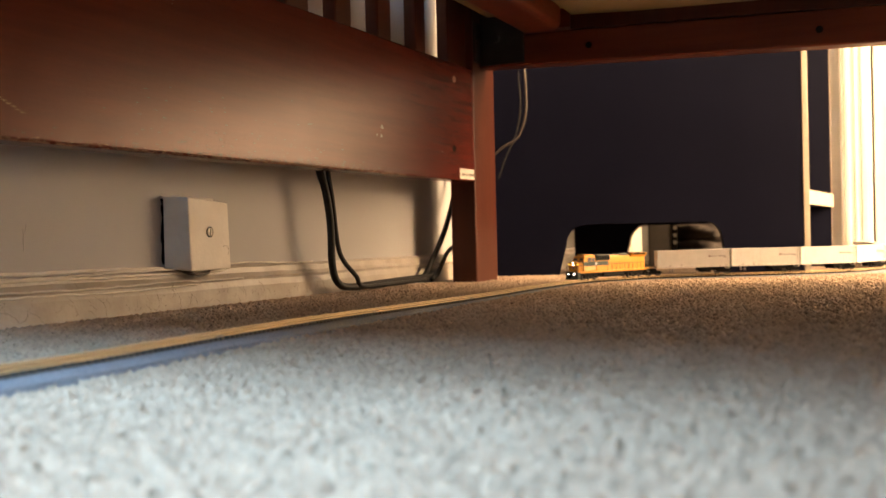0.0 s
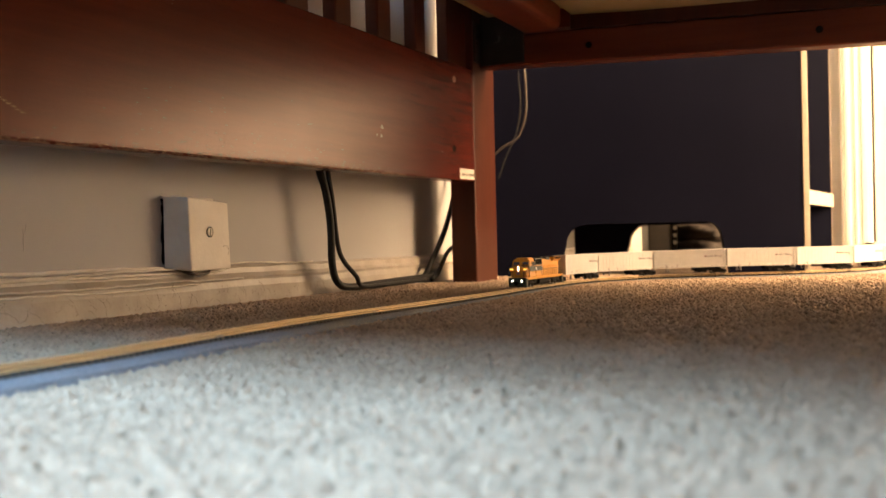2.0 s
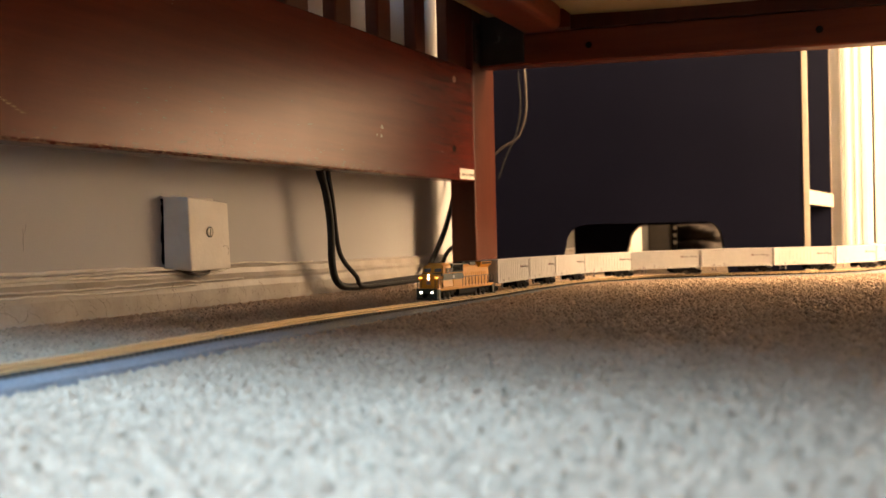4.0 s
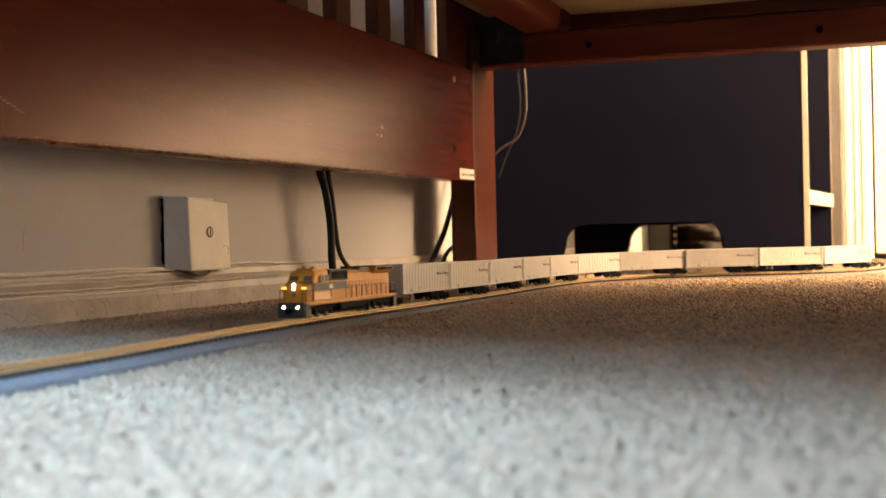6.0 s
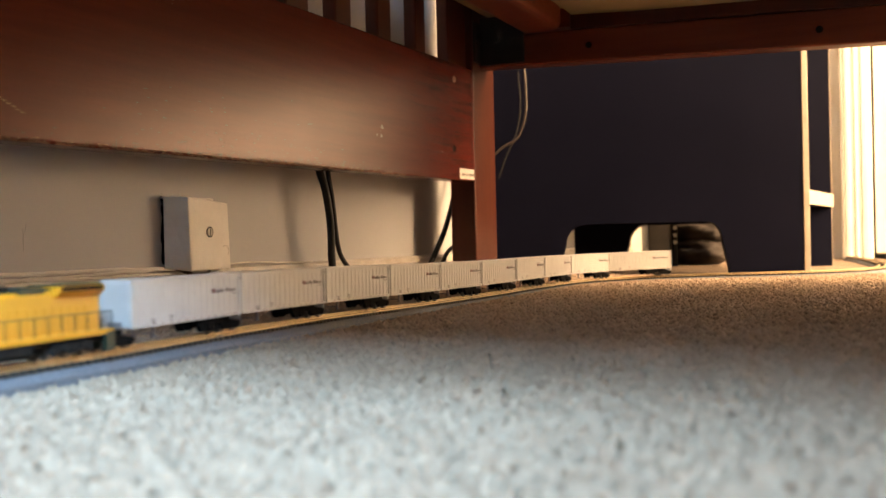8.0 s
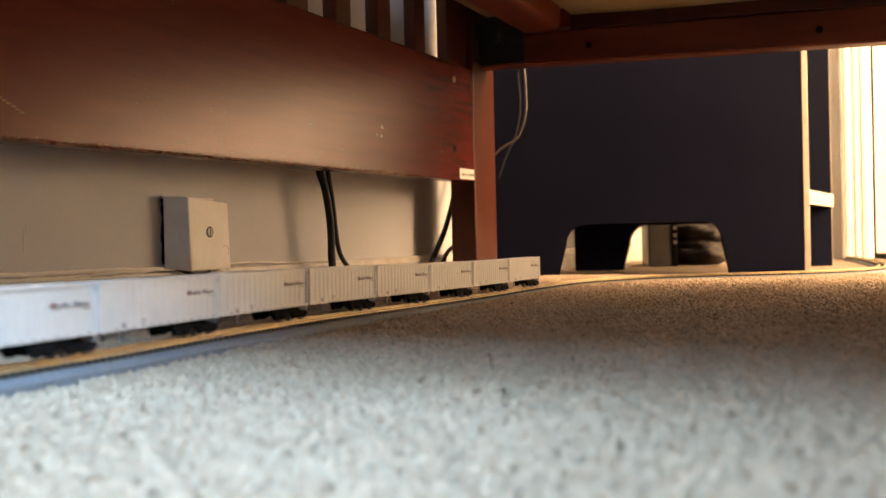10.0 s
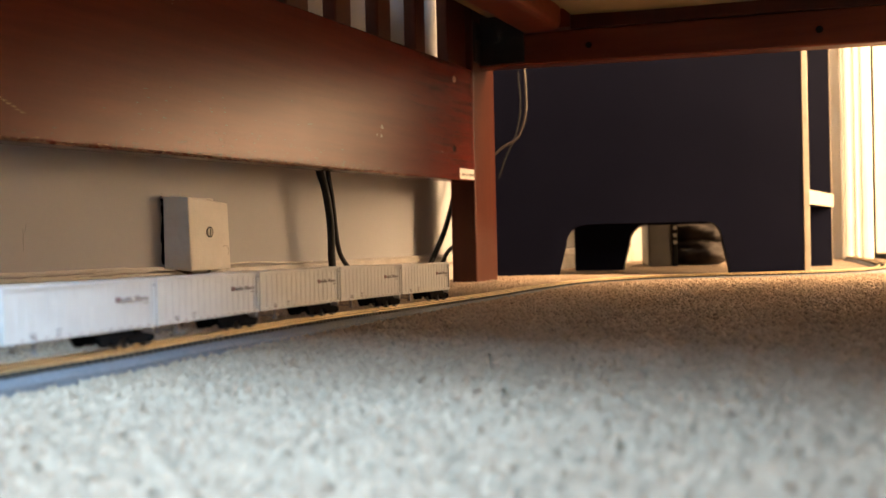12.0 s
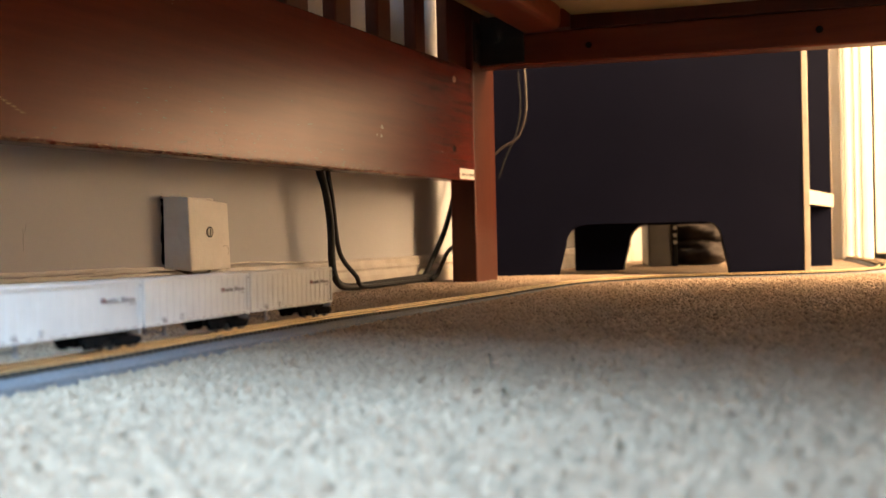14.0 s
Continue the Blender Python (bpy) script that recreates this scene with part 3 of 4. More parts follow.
def build_far_things():
    # white closet front standing proud of the far wall
    door = thing("door_1", ROOM @ pose(0.468, 1.04, -0.0032), "white closet door and casing, closed, in strong warm light", "door", "", "structure")
    part("leaf", boxes(((0.002, 0.004, 0.012), (0.30, 0.04, 2.01)), bevel=0.002), WHITE, door)
    for x0, x1 in ((0.06, 0.24),):
        for z0, z1 in ((0.14, 0.86), (1.02, 1.86)):
            bm = boxes(((x0, -0.004, z0), (x1, 0.005, z0 + 0.03)), ((x0, -0.004, z1 - 0.03), (x1, 0.005, z1)),
                       ((x0, -0.004, z0 + 0.03), (x0 + 0.03, 0.005, z1 - 0.03)), ((x1 - 0.03, -0.004, z0 + 0.03), (x1, 0.005, z1 - 0.03)), bevel=0.003)
            part("moulding", bm, WHITE, door)
    for x0, x1, sgn in ((-0.063, -0.003, 1), (0.305, 0.365, -1)):
        bm = boxes(((x0, -0.006, 0), (x1, 0.010, 2.07)), bevel=0.004)
        cas = part("casing", bm, WHITE, door, "white moulded door casing")
        for a, b in ((0.008, 0.018), (0.026, 0.032), (0.040, 0.052)):
            part("bead", boxes(((x0 + a, -0.0078, 0.0), (x0 + b, -0.0055, 2.06)), bevel=0.0015), WHITE, cas)
    part("head_casing", boxes(((-0.063, -0.006, 2.07), (0.365, 0.010, 2.15)), bevel=0.004), WHITE, door, "white moulded door casing")
    part("closet_side", boxes(((-0.060, 0.010, 0.0), (-0.003, BACK_Y - 1.041, 2.15))), WALL, door, "painted side of the closet")
    part("closet_side", boxes(((0.305, 0.010, 0.0), (0.362, BACK_Y - 1.041, 2.15))), WALL, door, "painted side of the closet")


build_far_things()


def build_behind_shelf():
    # small things on the carpet seen through the arches
    cab = thing("metal_case", pose(0.398, 1.86, -0.007, 0, 0, -8), "grey metal case standing on the carpet behind the shelf unit", "case")
    part("shell", boxes(((0.0, 0.0, 0.004), (0.045, 0.20, 0.30)), bevel=0.003), GREYBOX, cab)
    part("front_strip", boxes(((0.045, -0.002, 0.004), (0.055, 0.19, 0.30)), bevel=0.001), TBLACK, cab, "black front strip")
    for i in range(3):
        bm = bmesh.new()
        rod(bm, (0.050, -0.004, 0.050 + i * 0.014), (0.050, -0.0015, 0.050 + i * 0.014), 0.004, 14)
        part("knob", bm, SCREW, cab, "small metal knob")
    for x0, z, s, nm in ((0.505, -0.003, 1.0, 1), (0.52, 0.034, 0.9, 2)):
        bm = bmesh.new()
        bmesh.ops.create_icosphere(bm, subdivisions=4, radius=1.0)
        for v in bm.verts:
            n1 = noise.noise(v.co * 1.7 + Vector((nm * 3.1, 0, 0))) * 0.22 + noise.noise(v.co * 5.0) * 0.10
            v.co *= 1 + n1
            v.co = Vector((v.co.x * 0.062 * s, v.co.y * 0.10 * s, max(-0.9, v.co.z) * 0.030 * s + 0.027))
        tagged(part("bag", bm, DARKCLOTH, None, "", pose(x0, 1.94, z, 0, 0, 15), True), "dark brown crumpled soft bag lying on the carpet", "bag", "soft bags")
    bm = bmesh.new()
    tube(bm, curve_points([(0.1225, 1.405, 0.36), (0.1245, 1.405, 0.31), (0.1265, 1.405, 0.265), (0.1245, 1.405, 0.235), (0.113, 1.405, 0.205), (0.090, 1.405, 0.190), (0.074, 1.405, 0.176), (0.060, 1.405, 0.165)], 8), 0.0016, 8)
    tagged(part("hanging_cord", bm, BROWNCORD, None, "", None, True), "thin brown cord hanging down behind the bed rail", "cord")
    bm = bmesh.new()
    tube(bm, curve_points([(0.117, 1.412, 0.36), (0.116, 1.412, 0.30), (0.1185, 1.412, 0.25), (0.111, 1.412, 0.21), (0.097, 1.412, 0.18), (0.084, 1.412, 0.145)], 8), 0.0012, 8)
    tagged(part("hanging_cord", bm, BLACK, None, "", None, True), "thin dark cord hanging down behind the bed rail", "cord")


build_behind_shelf()
# ---- model railway track ----
# centre line at the rails' top: a long straight, then a bend to the right round the bed's leg and away to the closet
PLAN = [(-0.1765, 0.3726, 0.0099), (-0.1545, 0.4298, 0.0094), (-0.1338, 0.4873, 0.0093), (-0.1127, 0.5444, 0.0091), (-0.089, 0.6007, 0.009), (-0.0645, 0.6603, 0.0083),
        (-0.0382, 0.722, 0.0074), (-0.0114, 0.7853, 0.0065), (0.0156, 0.848, 0.0058), (0.0406, 0.9048, 0.0054), (0.0642, 0.9579, 0.0053), (0.0875, 1.0098, 0.0053),
        (0.113, 1.0691, 0.0048), (0.1424, 1.1281, 0.0046), (0.1785, 1.1799, 0.0045), (0.2224, 1.2152, 0.0047), (0.2717, 1.2337, 0.0053), (0.3283, 1.236, 0.006),
        (0.375, 1.2375, 0.006), (0.42, 1.243, 0.006), (0.465, 1.2535, 0.0058), (0.51, 1.27, 0.0056), (0.55, 1.2915, 0.0055), (0.585, 1.32, 0.0055),
        (0.6175, 1.362, 0.0055),
        (0.651, 1.425, 0.0055), (0.683, 1.495, 0.0055), (0.713, 1.575, 0.0055), (0.743, 1.66, 0.0055), (0.772, 1.75, 0.0055), (0.80, 1.84, 0.0055),
        (0.826, 1.93, 0.0055), (0.845, 2.0, 0.0055)]


def track_line():
    """Centre line of the track, from behind the camera to the far door, with arc length 0 beside the camera's left."""
    c = [Vector(p) for p in PLAN]
    back = c[0] - c[2]
    back.z = 0
    back.normalize()
    c = [c[0] + back * (0.1 * k) for k in range(12, 0, -1)] + c
    fine = curve_points(c, 16)
    s = [0.0]
    for a, b in zip(fine, fine[1:]):
        s.append(s[-1] + math.hypot(b.x - a.x, b.y - a.y))
    s = np.array(s) - s[12 * 16]
    return s, np.array([tuple(p) for p in fine])


TS, TP = track_line()


def on_track(s):
    return Vector([np.interp(s, TS, TP[:, i]) for i in range(3)])


def heading(s):
    d = on_track(s + 0.004) - on_track(s - 0.004)
    d.z = 0
    return d.normalized()


def sweep(profile, s0, s1, step=0.008, closed=True):
    bm = bmesh.new()
    n = max(2, int(round((s1 - s0) / step)) + 1)
    rows = []
    for s in np.linspace(s0, s1, n):
        p, h = on_track(s), heading(s)
        side = Vector((h.y, -h.x, 0))
        rows.append([bm.verts.new(p + side * a + Vector((0, 0, b))) for a, b in profile])
    m = len(profile)
    for p, q in zip(rows, rows[1:]):
        for k in range(m):
            bm.faces.new((p[k], p[(k + 1) % m], q[(k + 1) % m], q[k]))
    bm.faces.new(rows[0])
    bm.faces.new(rows[-1])
    bmesh.ops.recalc_face_normals(bm, faces=bm.faces[:])
    return bm


def build_track():
    step = 0.186
    s = 0.152 - step * 7
    while s < TS[-1] - 0.03:
        e = min(s + step, TS[-1])
        a, b = s + 0.0003, e - 0.0003
        sec = thing("track_section", pose(0, 0, 0), "narrow-gauge model railway track with golden rails on grey moulded ballast", "model track", "track sections")
        deep = -0.0128
        bed = [(-0.0125, deep), (-0.0125, -0.0068), (-0.0088, -0.0042), (0.0088, -0.0042), (0.0125, -0.0068), (0.0127, -0.0069), (0.0127, deep)]
        part("roadbed", sweep(bed, a, b), BALLAST, sec, "grey sloped plastic ballast")
        for x in (-0.0045, 0.0045):
            head = [(x + 0.00045, -0.0007), (x + 0.00055, -0.0005), (x + 0.00055, -0.0001), (x + 0.0004, 0.0), (x - 0.0004, 0.0), (x - 0.00055, -0.0001), (x - 0.00055, -0.0005), (x - 0.00045, -0.0007)]
            rail = part("rail", sweep(head, a, b), RAIL, sec)
            part("rail_web", sweep([(x - 0.00022, -0.0014), (x + 0.00022, -0.0014), (x + 0.00022, -0.0007), (x - 0.00022, -0.0007)], a, b), WEB_SHADED, rail, "dull brown rail web, with the shade below the head in its colour")
            part("rail_foot", sweep([(x - 0.0009, -0.0021), (x + 0.0009, -0.0021), (x + 0.0009, -0.0018), (x + 0.0003, -0.0014), (x - 0.0003, -0.0014), (x - 0.0009, -0.0018)], a, b), RAIL, rail)
        bm = bmesh.new()
        t = a + 0.002
        while t < b - 0.001:
            p, h = on_track(t), heading(t)
            tm = Matrix.Translation(p) @ pose(0, 0, 0, 0, 0, math.degrees(math.atan2(h.y, h.x)) - 90)
            out = bmesh.ops.create_cube(bm, size=1.0, matrix=tm @ Matrix.Translation((0, 0, -0.0029)) @ Matrix.Diagonal((0.0166, 0.0019, 0.0018, 1)))
            t += 0.0046
        tagged(part("tie_strip", bm, TIE, sec, "dark plastic ties"), kind="stuff")
        # joiner clips at the section's end
        p, h = on_track(b - 0.003), heading(b - 0.003)
        tm = Matrix.Translation(p) @ pose(0, 0, 0, 0, 0, math.degrees(math.atan2(h.y, h.x)) - 90)
        for x in (-0.0045, 0.0045):
            bm = bmesh.new()
            box(bm, (x - 0.0014, -0.003, -0.0026), (x + 0.0014, 0.0028, -0.0012), 0.0002, 1)
            bmesh.ops.transform(bm, matrix=tm, verts=bm.verts[:])
            part("rail_joiner", bm, SCREW, sec, "bright rail joiner")
        s = e


build_track()


# ---- the train ----
def wheelset(bm, y, r, half=0.0046):
    for x in (-half, half):
        rod(bm, (x - 0.0009, y, r), (x + 0.0009, y, r), r, 16)
        sgn = -1 if x > 0 else 1
        rod(bm, (x + sgn * 0.0009, y, r), (x + sgn * 0.0014, y, r), r + 0.0006, 16)
    rod(bm, (-half, y, r), (half, y, r), 0.0008, 8)


def loco_truck(loco, yc, name):
    bm = bmesh.new()
    for x in (-0.0076, 0.0076):
        prism(bm, [(yc - 0.0125, 0.0035), (yc - 0.0115, 0.0062), (yc + 0.0115, 0.0062), (yc + 0.0125, 0.0035), (yc + 0.009, 0.0026), (yc + 0.006, 0.0042),
                   (yc + 0.003, 0.0026), (yc - 0.003, 0.0026), (yc - 0.006, 0.0042), (yc - 0.009, 0.0026)], "x", x - 0.0007, x + 0.0007)
        for dy in (-0.0106, 0.0, 0.0106):
            box(bm, (x - 0.0012, yc + dy - 0.0014, 0.0020), (x + 0.0012, yc + dy + 0.0014, 0.0048), 0.0003, 1)
        for dy in (-0.0053, 0.0053):
            rod(bm, (x, yc + dy, 0.0036), (x, yc + dy, 0.0066), 0.0011, 8)
    box(bm, (-0.006, yc - 0.010, 0.0035), (0.006, yc + 0.010, 0.0070))
    tr = part(name, bm, TDARK, loco, "charcoal six-wheel truck frame")
    for dy in (-0.0106, 0.0, 0.0106):
        bm = bmesh.new()
        wheelset(bm, yc + dy, 0.0032)
        part("wheelset", bm, WHEEL, tr)


def build_loco():
    loco = thing("model_locomotive", pose(0, 0, 0), "yellow and dark green model diesel locomotive with lit headlights", "model train")
    F = 0.0690
    part("frame_sill", boxes(((-0.0096, -0.0670, 0.0078), (0.0096, 0.0655, 0.0100)), bevel=0.0003, seg=1), TYELLOW, loco, "yellow side sill")
    part("underframe", boxes(((-0.0060, -0.0660, 0.0050), (0.0060, 0.0640, 0.0080)), bevel=0.0003, seg=1), TDARK, loco)
    bm = bmesh.new()
    prism(bm, [(-0.0088, 0.0078), (-0.0088, 0.0040), (-0.0070, 0.0022), (0.0070, 0.0022), (0.0088, 0.0040), (0.0088, 0.0078)], "y", -0.0180, 0.0190)
    part("fuel_tank", bm, TDARK, loco, "charcoal fuel tank")
    loco_truck(loco, 0.0420, "front_truck")
    loco_truck(loco, -0.0420, "rear_truck")
    # pilots with steps
    for sgn, name in ((1, "front_pilot"), (-1, "rear_pilot")):
        y = sgn * 0.0668
        bm = bmesh.new()
        box(bm, (-0.0093, min(y, y + sgn * 0.0014), 0.0012), (0.0093, max(y, y + sgn * 0.0014), 0.0098), 0.0003, 1)
        box(bm, (-0.0098, min(y, y - sgn * 0.0050), 0.0012), (-0.0072, max(y, y - sgn * 0.0050), 0.0090), 0.0002, 1)
        box(bm, (0.0072, min(y, y - sgn * 0.0050), 0.0012), (0.0098, max(y, y - sgn * 0.0050), 0.0090), 0.0002, 1)
        prism(bm, [(-0.0080, 0.0012), (0.0080, 0.0012), (0.0072, 0.0034), (-0.0072, 0.0034)], "y", y + sgn * 0.0006, y + sgn * 0.0030)
        p = part(name, bm, TGREEN, loco, "dark green pilot plate with steps")
        bm = bmesh.new()
        box(bm, (-0.0012, min(y, y + sgn * 0.0050), 0.0036), (0.0012, max(y, y + sgn * 0.0050), 0.0060), 0.0004, 1)
        box(bm, (-0.0018, min(y + sgn * 0.0036, y + sgn * 0.0060), 0.0032), (0.0018, max(y + sgn * 0.0036, y + sgn * 0.0060), 0.0064), 0.0006, 1)
        part("coupler", bm, TBLACK, p, "black knuckle coupler")
    # nose, cab and hoods
    bm = bmesh.new()
    prism(bm, [(0.0470, 0.0100), (0.0640, 0.0100), (0.0640, 0.0178), (0.0625, 0.0190), (0.0555, 0.0212), (0.0470, 0.0212)], "x", -0.0088, 0.0088)
    for v in bm.verts:
        if v.co.y > 0.060:
            v.co.x *= 0.92
    bmesh.ops.bevel(bm, geom=bm.edges[:], offset=0.0005, segments=2, profile=0.5, affect="EDGES")
    part("nose", bm, TYELLOW, loco, "tapered yellow nose")
    bm = bmesh.new()
    prism(bm, [(0.0330, 0.0100), (0.0560, 0.0100), (0.0560, 0.0205), (0.0535, 0.0262), (0.0515, 0.0278), (0.0330, 0.0278)], "x", -0.0096, 0.0096)
    for v in bm.verts:
        if v.co.z > 0.027:
            v.co.x *= 0.72
        elif v.co.z > 0.0255:
            v.co.x *= 0.98
    bmesh.ops.bevel(bm, geom=bm.edges[:], offset=0.0006, segments=2, profile=0.5, affect="EDGES")
    cab = part("cab", bm, TYELLOW, loco, "wide yellow cab")
    part("cab_roof", boxes(((-0.0058, 0.0345, 0.0276), (0.0058, 0.0510, 0.0289)), bevel=0.0004), TYELLOW, cab)
    for x in (-1, 1):
        part("stripe", boxes(((x * 0.00955, 0.0322, 0.0158), (x * 0.00985, 0.0556, 0.0206))), TGREEN, cab, "dark green stripe")
        for y0, y1 in ((0.0360, 0.0412), (0.0424, 0.0480)):
            part("side_window", boxes(((x * 0.0094, y0, 0.0208), (x * 0.00985, y1, 0.0250)), bevel=0.0001, seg=1), GLASS_DARK, cab, "dark glazed cab window")
    for x0, x1 in ((-0.0080, -0.0018), (0.0018, 0.0080)):
        bm = bmesh.new()
        box(bm, (x0, -0.0002, -0.0013), (x1, 0.0003, 0.0015), 0.0001, 1)
        bmesh.ops.transform(bm, matrix=pose(0, 0.05505, 0.0233, 23.5), verts=bm.verts[:])
        part("windscreen", bm, GLASS_DARK, cab, "dark windscreen pane")
    # dark band below the windscreen, behind the peaked yellow front that holds the lights
    bm = bmesh.new()
    prism(bm, [(0.0545, 0.0190), (0.0590, 0.0190), (0.0562, 0.0214), (0.0545, 0.0214)], "x", -0.0093, 0.0093)
    part("brow_band", bm, TGREEN, cab, "dark green band below the windscreen")
    bm = bmesh.new()
    prism(bm, [(-0.0089, 0.0160), (0.0089, 0.0160), (0.0089, 0.0188), (0.0060, 0.0203), (0.0, 0.0214), (-0.0060, 0.0203), (-0.0089, 0.0188)], "y", 0.0592, 0.0640)
    part("light_front", bm, TYELLOW, loco, "peaked yellow front round the headlights")
    part("nose_emblem", boxes(((-0.0017, 0.0639, 0.0128), (0.0017, 0.0644, 0.0154)), bevel=0.0002, seg=1), TGREY, loco, "grey shield-shaped emblem")
    for x in (-0.0062, 0.0062):
        bm = bmesh.new()
        rod(bm, (x, 0.0652, 0.0098), (x, 0.0652, 0.0158), 0.00030, 6)
        rod(bm, (x, 0.0652, 0.0158), (x, 0.0636, 0.0158), 0.00030, 6)
        part("nose_grab_rail", bm, TGREEN, loco, "thin dark green grab rail")
    for x in (-1, 1):
        part("nose_panel", boxes(((x * 0.0086, 0.0480, 0.0128), (x * 0.00905, 0.0600, 0.0165))), TYELLOW, loco)
        for y in (0.0350,):
            part("emblem", boxes(((x * 0.0097, y - 0.003, 0.0168), (x * 0.0101, y + 0.0010, 0.0192))), TWHITE2, loco, "small white emblem")
    # long hood
    bm = bmesh.new()
    prism(bm, [(-0.0064, 0.0100), (-0.0064, 0.0252), (-0.0052, 0.0268), (0.0052, 0.0268), (0.0064, 0.0252), (0.0064, 0.0100)], "y", -0.0610, 0.0330)
    hood = part("long_hood", bm, TYELLOW, loco, "yellow long hood")
    part("roof_panel", boxes(((-0.0054, -0.0600, 0.0267), (0.0054, 0.0330, 0.0277)), bevel=0.0003, seg=1), TGREEN, hood, "dark green hood roof")
    part("inverter_cabinet", boxes(((-0.0094, 0.0090, 0.0100), (0.0094, 0.0328, 0.0208)), bevel=0.0005), TYELLOW, loco, "yellow equipment cabinet")
    bm = bmesh.new()
    prism(bm, [(0.0100, 0.0158), (0.0322, 0.0158), (0.0322, 0.0206), (0.0128, 0.0206)], "x", -0.00985, 0.00985)
    part("cabinet_stripe", bm, TGREEN, loco, "dark green stripe with a slanted end")
    part("dynamic_brake_box", boxes(((-0.0080, 0.0060, 0.0212), (0.0080, 0.0315, 0.0280)), bevel=0.0006), TGREEN, loco, "dark green grille box")
    for x in (-1, 1):
        for i in range(5):
            y = 0.0085 + i * 0.0045
            part("grille", boxes(((x * 0.0079, y, 0.0222), (x * 0.0083, y + 0.0033, 0.0268)), bevel=0.0001, seg=1), TBLACK, loco)
        for i in range(13):
            y = -0.0560 + i * 0.0049
            part("hood_door", boxes(((x * 0.0063, y, 0.0112), (x * 0.0067, y + 0.0043, 0.0205)), bevel=0.0001, seg=1), TYELLOW, hood)
    part("exhaust", boxes(((-0.0030, -0.0120, 0.0276), (0.0030, -0.0030, 0.0293)), bevel=0.0004), TDARK, loco)
    part("air_box", boxes(((-0.0060, -0.0290, 0.0255), (0.0060, -0.0140, 0.0285)), bevel=0.0006), TGREEN, loco)
    bm = bmesh.new()
    prism(bm, [(-0.0066, 0.0238), (-0.0096, 0.0262), (-0.0096, 0.0284), (0.0096, 0.0284), (0.0096, 0.0262), (0.0066, 0.0238)], "y", -0.0615, -0.0330)
    part("radiator_wing", bm, TYELLOW, loco, "flared yellow radiator section")
    part("radiator_top", boxes(((-0.0090, -0.0605, 0.0284), (0.0090, -0.0340, 0.0291)), bevel=0.0002, seg=1), TGREEN, loco, "dark green radiator roof")
    for x in (-1, 1):
        part("radiator_screen", boxes(((x * 0.0095, -0.0600, 0.0264), (x * 0.0098, -0.0345, 0.0281))), TBLACK, loco)
    # handrails and stanchions
    for x in (-0.0094, 0.0094):
        bm = bmesh.new()
        rod(bm, (x, -0.0655, 0.0172), (x, 0.0128, 0.0172), 0.00022, 6)
        for i in range(11):
            y = -0.0655 + i * 0.0078
            rod(bm, (x, y, 0.0098), (x, y, 0.0172), 0.00026, 6)
        part("handrail", bm, TGREEN, loco, "thin dark green handrail")
        bm = bmesh.new()
        rod(bm, (x, 0.0565, 0.0165), (x, 0.0655, 0.0165), 0.00022, 6)
        for y in (0.0565, 0.0655):
            rod(bm, (x, y, 0.0098), (x, y, 0.0165), 0.00026, 6)
        part("handrail", bm, TGREEN, loco, "thin dark green handrail")
    # lights
    for z in (0.0176, 0.0200):
        bm = bmesh.new()
        rod(bm, (0, 0.0618, z), (0, 0.0648, z - 0.0002), 0.00078, 14)
        part("headlight", bm, LAMP_WHITE, loco, "lit warm white headlight")
    for x in (-0.0049, 0.0049):
        bm = bmesh.new()
        rod(bm, (x, 0.0664, 0.0070), (x, 0.0688, 0.0070), 0.00085, 14)
        part("ditch_light", bm, LAMP_WHITE, loco, "lit warm white ditch light")
        part("number_board", boxes(((x * 1.48 - 0.0014, 0.0600, 0.0174), (x * 1.48 + 0.0014, 0.0646, 0.0184)), bevel=0.0002, seg=1), LAMP_AMBER, loco, "lit amber number board")
    bm = bmesh.new()
    rod(bm, (0, 0.040, 0.0288), (0, 0.040, 0.0298), 0.0012, 10)
    rod(bm, (0.003, 0.043, 0.0288), (0.003, 0.0475, 0.0296), 0.0004, 8)
    part("horn", bm, TDARK, loco)
    for o in loco.children_recursive:
        if o.type == "MESH":
            for v in o.data.vertices:
                v.co.y *= 0.965
                v.co.z *= 1.07
    return loco


LT, LW, ZB, ZT = 0.0924, 0.0166, 0.0092, 0.0311


